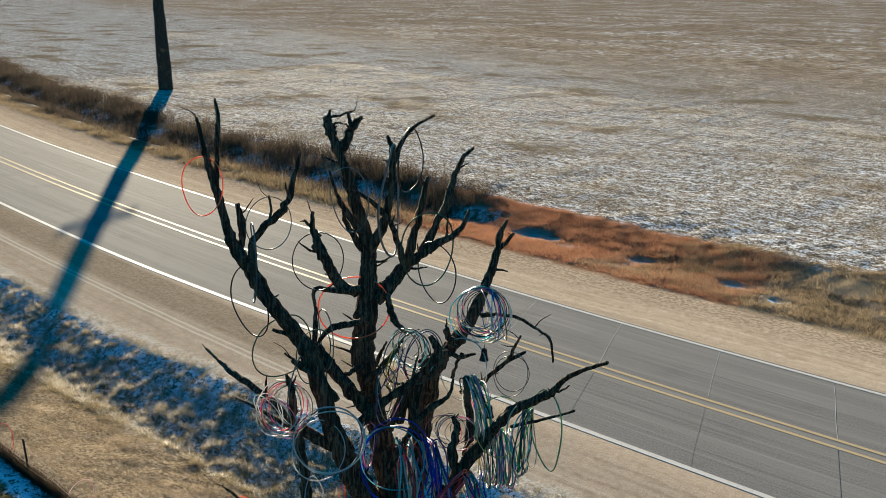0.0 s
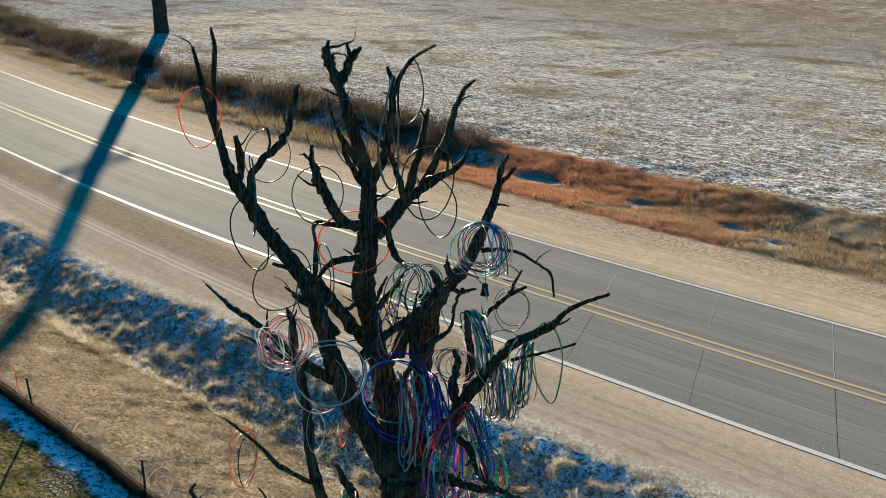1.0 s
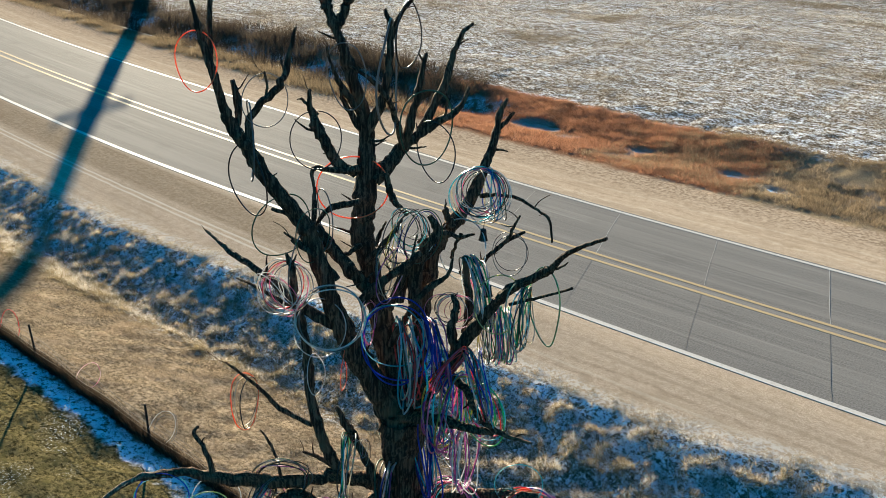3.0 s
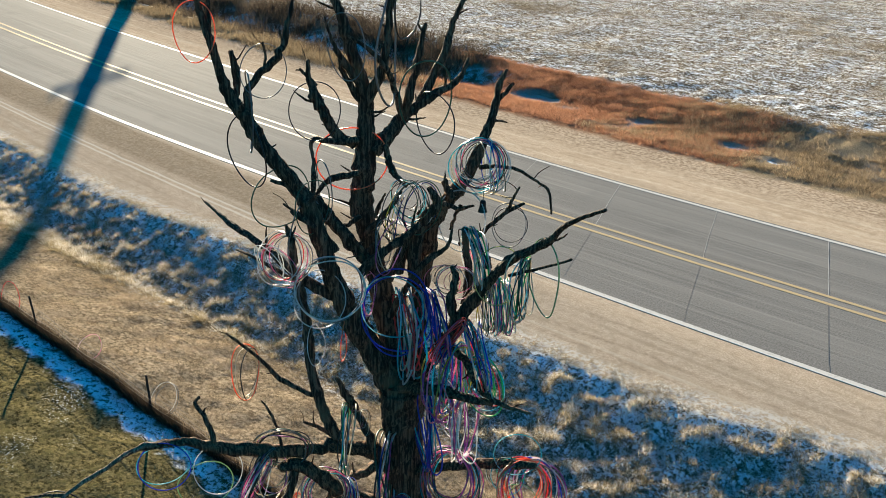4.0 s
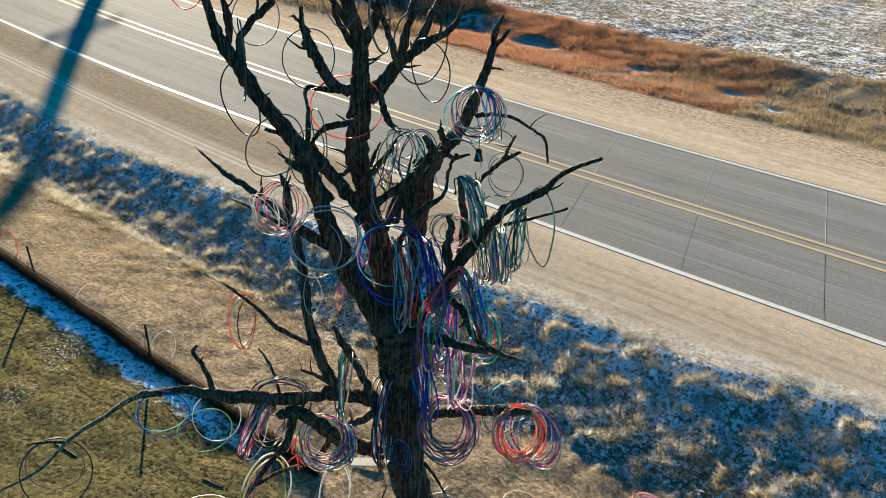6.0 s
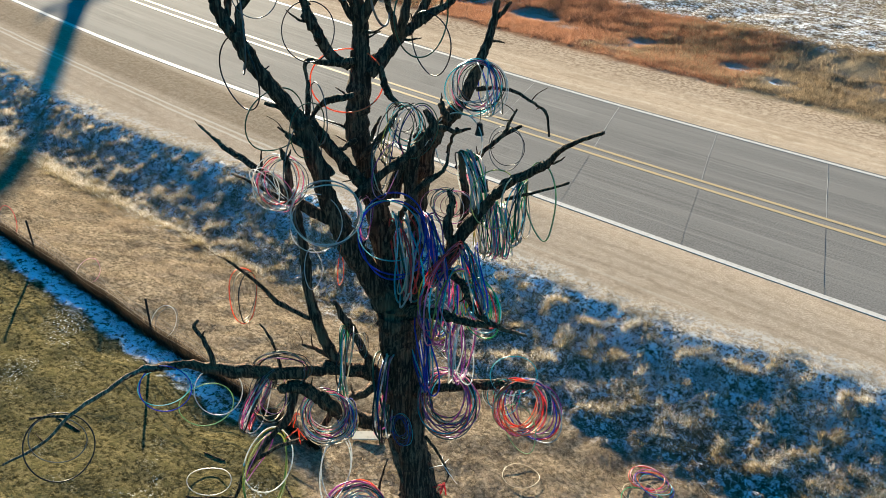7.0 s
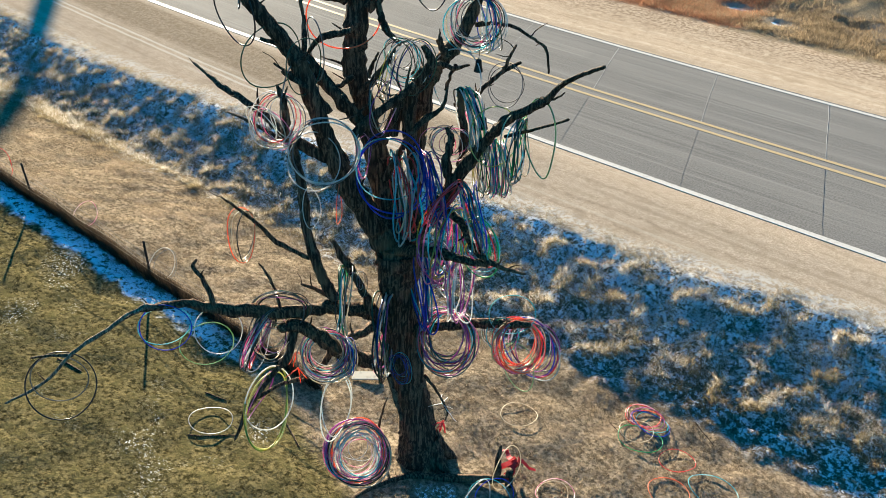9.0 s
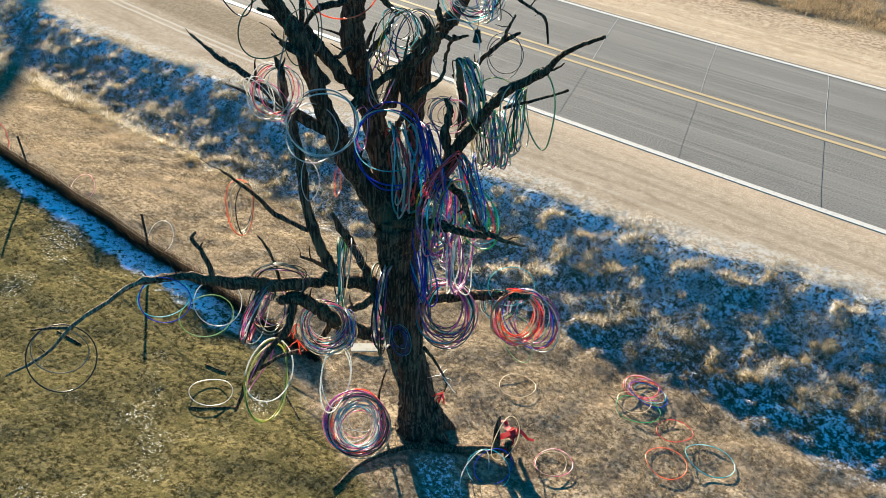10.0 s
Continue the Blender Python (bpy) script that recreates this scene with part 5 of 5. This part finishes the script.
rng = np.random.RandomState(11)
dry_p = spots(-22, 11, -13, -5.4, 400000, rng)
dry_p = dry_p[vnoise(dry_p[:, 0], dry_p[:, 1], 1.7, 42) + vnoise(dry_p[:, 0], dry_p[:, 1], 4.5, 43) * 0.7 > rng.uniform(-1.0, 0.4, len(dry_p))]
dry_p = dry_p[dry_p[:, 1] - bend(dry_p[:, 0]) < -5.8 - 0.06 * np.clip(-dry_p[:, 0] - 1.0, 0.0, 14.0) - 0.12 * np.clip(dry_p[:, 0] + 4.0, 0.0, 6.0) + 0.4 * vnoise(dry_p[:, 0], dry_p[:, 1], 1.0, 46)]
edge_p = dry_p[:, 1] + 0.33 * (np.maximum(dry_p[:, 0], -6.5) + 6.5) + 0.25 * vnoise(dry_p[:, 0], dry_p[:, 1], 1.2, 40)
blades("dry_grass", dry_p[edge_p > -10.75], 0.048, 0.012, 2.0, M_STRAW, "short dry tan grass of the yard", "grass", rng, two=False)
lawn_p = spots(-22, 8, -20, -10.7, 190000, rng)
lawn_p = lawn_p[(lawn_p[:, 1] + 0.33 * (np.maximum(lawn_p[:, 0], -6.5) + 6.5) + 0.25 * vnoise(lawn_p[:, 0], lawn_p[:, 1], 1.2, 40) < -10.95) & ((lawn_p[:, 0] > -6.4) | (lawn_p[:, 1] < -11.3 + 0.2 * vnoise(lawn_p[:, 0], lawn_p[:, 1], 2.5, 41)))]
blades("lawn_grass", lawn_p, 0.04, 0.012, 1.6, M_OLIVE, "short olive green lawn with thin snow", "lawn", rng, two=False)


def mounds(name, x0, x1, n0, n1, count, each, spread, height, width, lean, material, label, rng, clump, seed, two=False, scale=0.5):
    """Tufts whose blades arch outward from each middle."""
    c = spots(x0, x1, n0, n1, count, rng, clump, scale, seed, n1 < 0)
    for hx, hy, ha, hb in HOLLOWS:
        c = c[((c[:, 0] - hx + 0.2) / (ha + 0.3)) ** 2 + ((c[:, 1] - hy) / (hb + 0.5)) ** 2 > 1]
    big_ = 0.6 + 0.8 * rng.rand(len(c))
    mid_ = np.repeat(c, each, 0)
    p = mid_.copy()
    p[:, :2] += rng.randn(len(p), 2) * spread * np.repeat(big_, each)[:, None]
    p[:, 2] = ground_z(p[:, 0], p[:, 1])
    far_ = np.hypot(*(p - mid_)[:, :2].T) / spread
    return blades(name, p, height * np.repeat(big_, each) * np.clip(1.25 - 0.35 * far_, 0.35, 1.3), width, lean, material, label, "grass", rng, two, mid_)


mounds("dry_grass", -22, 6, -10.3, -6.4, 6500, 22, 0.06, 0.06, 0.010, 2.1, M_STRAW, "low tufts of dry tan grass in the yard", rng, -0.1, 33, False, 2.2)
carpet = spots(-46, 14, -6.3, -3.2, 170000, rng, widen=True)
carpet = carpet[vnoise(carpet[:, 0], carpet[:, 1], 4.2, 44) + 0.7 * vnoise(carpet[:, 0], carpet[:, 1], 9.0, 45) > rng.uniform(-0.1, 0.9, len(carpet))]
below = bank_edge(carpet[:, 0]) - carpet[:, 1] + bend(carpet[:, 0])
half_ = rng.rand(len(carpet)) < np.where(below < 0.3, 0.35, np.where(below < 1.2, 0.62, 0.7))
blades("short_grass", carpet[half_], 0.075, 0.010, 1.4, M_TUFT, "short dead grass poking through thin snow", "grass", rng, two=False)
blades("short_grass", carpet[~half_], 0.07, 0.009, 1.4, M_FROST, "short frosted grass poking through thin snow", "grass", rng, two=False)
mounds("ditch_grass", -46, 14, -6.4, -3.5, 9500, 40, 0.055, 0.115, 0.0075, 2.0, M_TUFT, "tan grass tufts on the snowy ditch bank", rng, 0.05, 6, True, 4.3)
mounds("ditch_grass", -46, 14, -6.6, -3.5, 900, 80, 0.08, 0.145, 0.0075, 1.9, M_TUFT, "taller tan grass tufts on the ditch bank", rng, 0.25, 6, True, 4.3)
mounds("ditch_grass", -46, 14, -6.2, -3.6, 9500, 34, 0.05, 0.125, 0.008, 1.8, M_FROST, "frost covered grass tufts on the ditch bank", rng, 0.0, 6, False, 4.3)
blades("matted_grass", tufts(-30, 12, -7.3, -5.4, 1800, 50, 0.22, rng, -0.1, 28), 0.065, 0.010, 2.0, M_MAT, "matted brown grass at the edge of the ditch", "grass", rng, two=False)
blades("frosted_grass", tufts(-48, 14, -3.5, -2.75, 1700, 34, 0.10, rng, -0.2, 22), 0.06, 0.008, 1.8, M_FROST, "frosted grass along the gravel shoulder", "grass", rng, two=False)
blades("lip_grass", tufts(-48, 14, -3.5, -2.95, 1500, 34, 0.08, rng, -0.2, 35), 0.065, 0.008, 1.8, M_TUFT, "short tan grass along the gravel shoulder", "grass", rng, two=False)
fence_p = np.stack([rng.uniform(-27, -5.2, 38000), FENCE_Y + rng.randn(38000) * 0.04, np.zeros(38000)], 1)
fence_p[:, 2] = ground_z(fence_p[:, 0], fence_p[:, 1])
blades("fence_grass", fence_p, 0.25, 0.012, 0.5, M_THATCH, "tall dark dead grass along the wire fence", "grass", rng, two=False)
blades("red_grass", tufts(-29, -7, 12.4, 19.4, 2400, 40, 0.20, rng, -0.45, 23), 0.11, 0.015, 1.8, M_RED, "rust red dead grass in the far ditch", "grass", rng, two=False)
mounds("red_grass", -29, -7.5, 12.6, 19.6, 5200, 40, 0.12, 0.15, 0.016, 1.8, M_RED, "rust red grass tufts in the far ditch", rng, -0.5, 23)
blades("tan_grass", tufts(-14, 9, 12.6, 20.0, 1300, 40, 0.20, rng, -0.35, 24), 0.12, 0.014, 1.5, M_OLD, "tan and green grass in the far ditch", "grass", rng)
mounds("tan_grass", -12, 9, 12.8, 20.2, 2200, 48, 0.12, 0.18, 0.015, 1.8, M_OLD, "tan and green tufts in the far ditch", rng, -0.3, 24)
blades("tan_grass", tufts(-110, -24, 11.8, 14.6, 2600, 24, 0.30, rng, -0.3, 27), 0.18, 0.018, 1.4, M_DITCH, "tan dead grass between shoulder and ditch", "grass", rng, two=False)
mounds("tan_grass", -60, -22, 12.2, 15.0, 900, 50, 0.18, 0.34, 0.018, 1.3, M_DITCH, "tan dead grass tufts by the far shoulder", rng, -0.3, 27)
mounds("brush", -120, -24, 14.2, 20.6, 760, 150, 0.40, 0.62, 0.020, 1.0, M_BUSH, "grey brown brush on the far ditch bank", rng, -0.35, 25)
mounds("brush", -125, -30, 15.6, 21.5, 330, 170, 0.55, 0.90, 0.026, 0.9, M_BUSH, "tall dark brush on the far ditch bank", rng, -0.2, 29)
far_chips = spots(-170, 20, 60, 190, 110000, rng)
far_chips = far_chips[rng.rand(len(far_chips)) < np.clip(1.25 - (far_chips[:, 1] - bend(far_chips[:, 0]) - 60) / 130, 0, 1)]
blades("corn_stubble", far_chips, 0.08, 0.10, 2.6, M_STUB, "corn stubble in the far part of the field", "stubble", rng, two=False)
blades("corn_stubble", spots(-90, 12, 20, 66, 330000, rng), 0.06, 0.036, 1.7, M_STUB, "corn stubble and husks scattered over the field", "stubble", rng, two=False)


# ---- loose things at the foot of the tree ----
def on_ground(x, y, dz=0.0):
    return (x, y, float(ground_z(x, y)) + dz)


fallen = new("fallen_branch")
tagged(fallen, "crooked dark fallen branch lying against the trunk", "branch")
rows_ = [(*on_ground(x, y, dz), r) for x, y, dz, r in ((-2.95, -12.5, 0.0, 0.02), (-2.98, -11.85, 0.0, 0.035), (-2.72, -11.08, 0.02, 0.05), (-2.25, -10.62, 0.04, 0.065), (-1.85, -10.25, 0.09, 0.065), (-1.52, -9.98, 0.14, 0.06))]
limb_mesh("stem", rows_, M_BARK, fallen, seed=301)
limb_mesh("prop", [(*on_ground(-1.55, -10.0, -0.05), 0.07), (*on_ground(-1.56, -10.02, 0.2), 0.06), (*on_ground(-1.55, -10.02, 0.34), 0.06)], M_BARK, fallen, seed=302)
limb_mesh("spike", [(*on_ground(-1.72, -10.1, 0.2), 0.06), (*on_ground(-1.74, -10.08, 0.5), 0.05), (*on_ground(-1.72, -10.05, 0.78), 0.02)], M_BARK, fallen, seed=303)
limb_mesh("spike", [(*on_ground(-3.35, -10.95, 0.0), 0.022), (*on_ground(-3.40, -10.98, 0.5), 0.02), (*on_ground(-3.33, -10.95, 0.95), 0.014), (*on_ground(-3.28, -10.9, 1.2), 0.01)], M_BARK, fallen, seed=304)

for k, (x, y, ang, ln, r) in enumerate(((-5.45, -12.6, 40, 0.75, 0.018), (-6.15, -11.95, 15, 0.4, 0.022), (-8.3, -13.2, 8, 0.55, 0.03), (0.3, -6.6, -35, 0.6, 0.02), (-0.9, -7.6, -30, 0.4, 0.015), (-4.6, -11.7, -25, 0.6, 0.025), (2.6, -8.9, -10, 0.4, 0.02))):
    a = radians(ang)
    stick = limb_mesh("stick", [(*on_ground(x + math.cos(a) * u * ln, y + math.sin(a) * u * ln, 0.008), 0.5 * r * (1 - 0.3 * u)) for u in (-0.5, -0.15, 0.2, 0.5)], M_BARK, None, sides=6, seed=320 + k)
    tagged(stick, "short dead stick fallen on the grass", "stick", "fallen sticks")

bm = bmesh.new()
bmesh.ops.create_cube(bm, size=1, matrix=Matrix.Diagonal((0.52, 0.20, 0.03, 1)))
bmesh.ops.bevel(bm, geom=bm.edges[:], offset=0.005, segments=1, affect="EDGES")
board = part("board", bm, M_PLANK, None)
board.matrix_world = pose(*on_ground(-4.88, -9.66, 0.07), 3, 4, 43)
tagged(board, "short pale weathered board lying on grass", "board")


def ribbon(at, count, length, width, material, seed, label):
    """A tuft of thin crumpled strips hanging from one spot."""
    rng_ = random.Random(seed)
    thing = new("ribbon")
    thing.matrix_world = Matrix.Translation(at)
    tagged(thing, label, "ribbon")
    for c in range(count):
        a = rng_.uniform(0, 6.28)
        d = Vector((math.cos(a), math.sin(a), -0.9 + rng_.uniform(-0.4, 0.8))).normalized()
        side = d.cross(Vector((0, 0, 1))).normalized() * width
        v = []
        for j in range(6):
            p = d * length * j / 5 + Vector((rng_.uniform(-1, 1), rng_.uniform(-1, 1), rng_.uniform(-1, 1))) * width * 0.6
            v += [p - side * (1 - j / 8), p + side * (1 - j / 8)]
        ob = mesh_object("strip", v, [(2 * j, 2 * j + 1, 2 * j + 3, 2 * j + 2) for j in range(5)], material, thing)
        ob.modifiers.new("thickness", "SOLIDIFY").thickness = 0.004


M_CLEAR = plastic("white_plastic_strip", (0.72, 0.72, 0.74))
M_SCRAP = plastic("red_plastic_scrap", (0.62, 0.03, 0.04))
tip = TREE_AT @ Vector((0.27, -0.2, 1.42))
ribbon(tip, 6, 0.36, 0.009, M_CLEAR, 4, "torn white plastic ribbon tied to a twig")
ribbon(TREE_AT @ Vector((0.30, -0.2, 1.05)), 5, 0.18, 0.02, M_SCRAP, 5, "red ribbon tied to a low twig")
ribbon(on_ground(-1.62, -9.75, 0.32), 9, 0.34, 0.06, M_SCRAP, 6, "bright red ribbon on a fallen branch")
M_TAPE = plastic("orange_plastic_tape", (0.85, 0.16, 0.05))
for z in (2.75, 2.46):
    ribbon(TREE_AT @ Vector((-1.74, -0.66, z)), 3, 0.22, 0.012, M_TAPE, int(z * 50), "faded orange tape tied to a low limb")

M_CUP = plastic("black_cup_plastic", (0.012, 0.012, 0.013))
for x, y, z in ((0.60, 0.20, 6.59), (0.68, -0.10, 5.97)):
    bm = bmesh.new()
    profile = ((0.026, 0.075), (0.036, 0.06), (0.040, 0.0), (0.056, -0.065), (0.060, -0.075), (0.050, -0.07), (0.034, 0.0))
    rings_ = [[bm.verts.new((r * math.cos(a * math.pi / 7), r * math.sin(a * math.pi / 7), h)) for a in range(14)] for r, h in profile]
    for lo, hi in zip(rings_, rings_[1:]):
        for k in range(14):
            bm.faces.new((lo[k], lo[(k + 1) % 14], hi[(k + 1) % 14], hi[k]))
    bm.faces.new(rings_[0])
    cup = new("hanging_cup")
    cup.matrix_world = TREE_AT @ Matrix.Translation((x, y, z))
    tagged(cup, "small black plastic cup hanging from a bare limb", "cup", "cups on the tree")
    part("bell", bm, M_CUP, cup)
    limb_mesh("cord", [(0, 0, 0.07, 0.004), (0.005, 0.01, 0.15, 0.004), (0.0, 0.02, 0.24, 0.004)], M_CUP, cup, sides=5, rough=0.0, per=2)
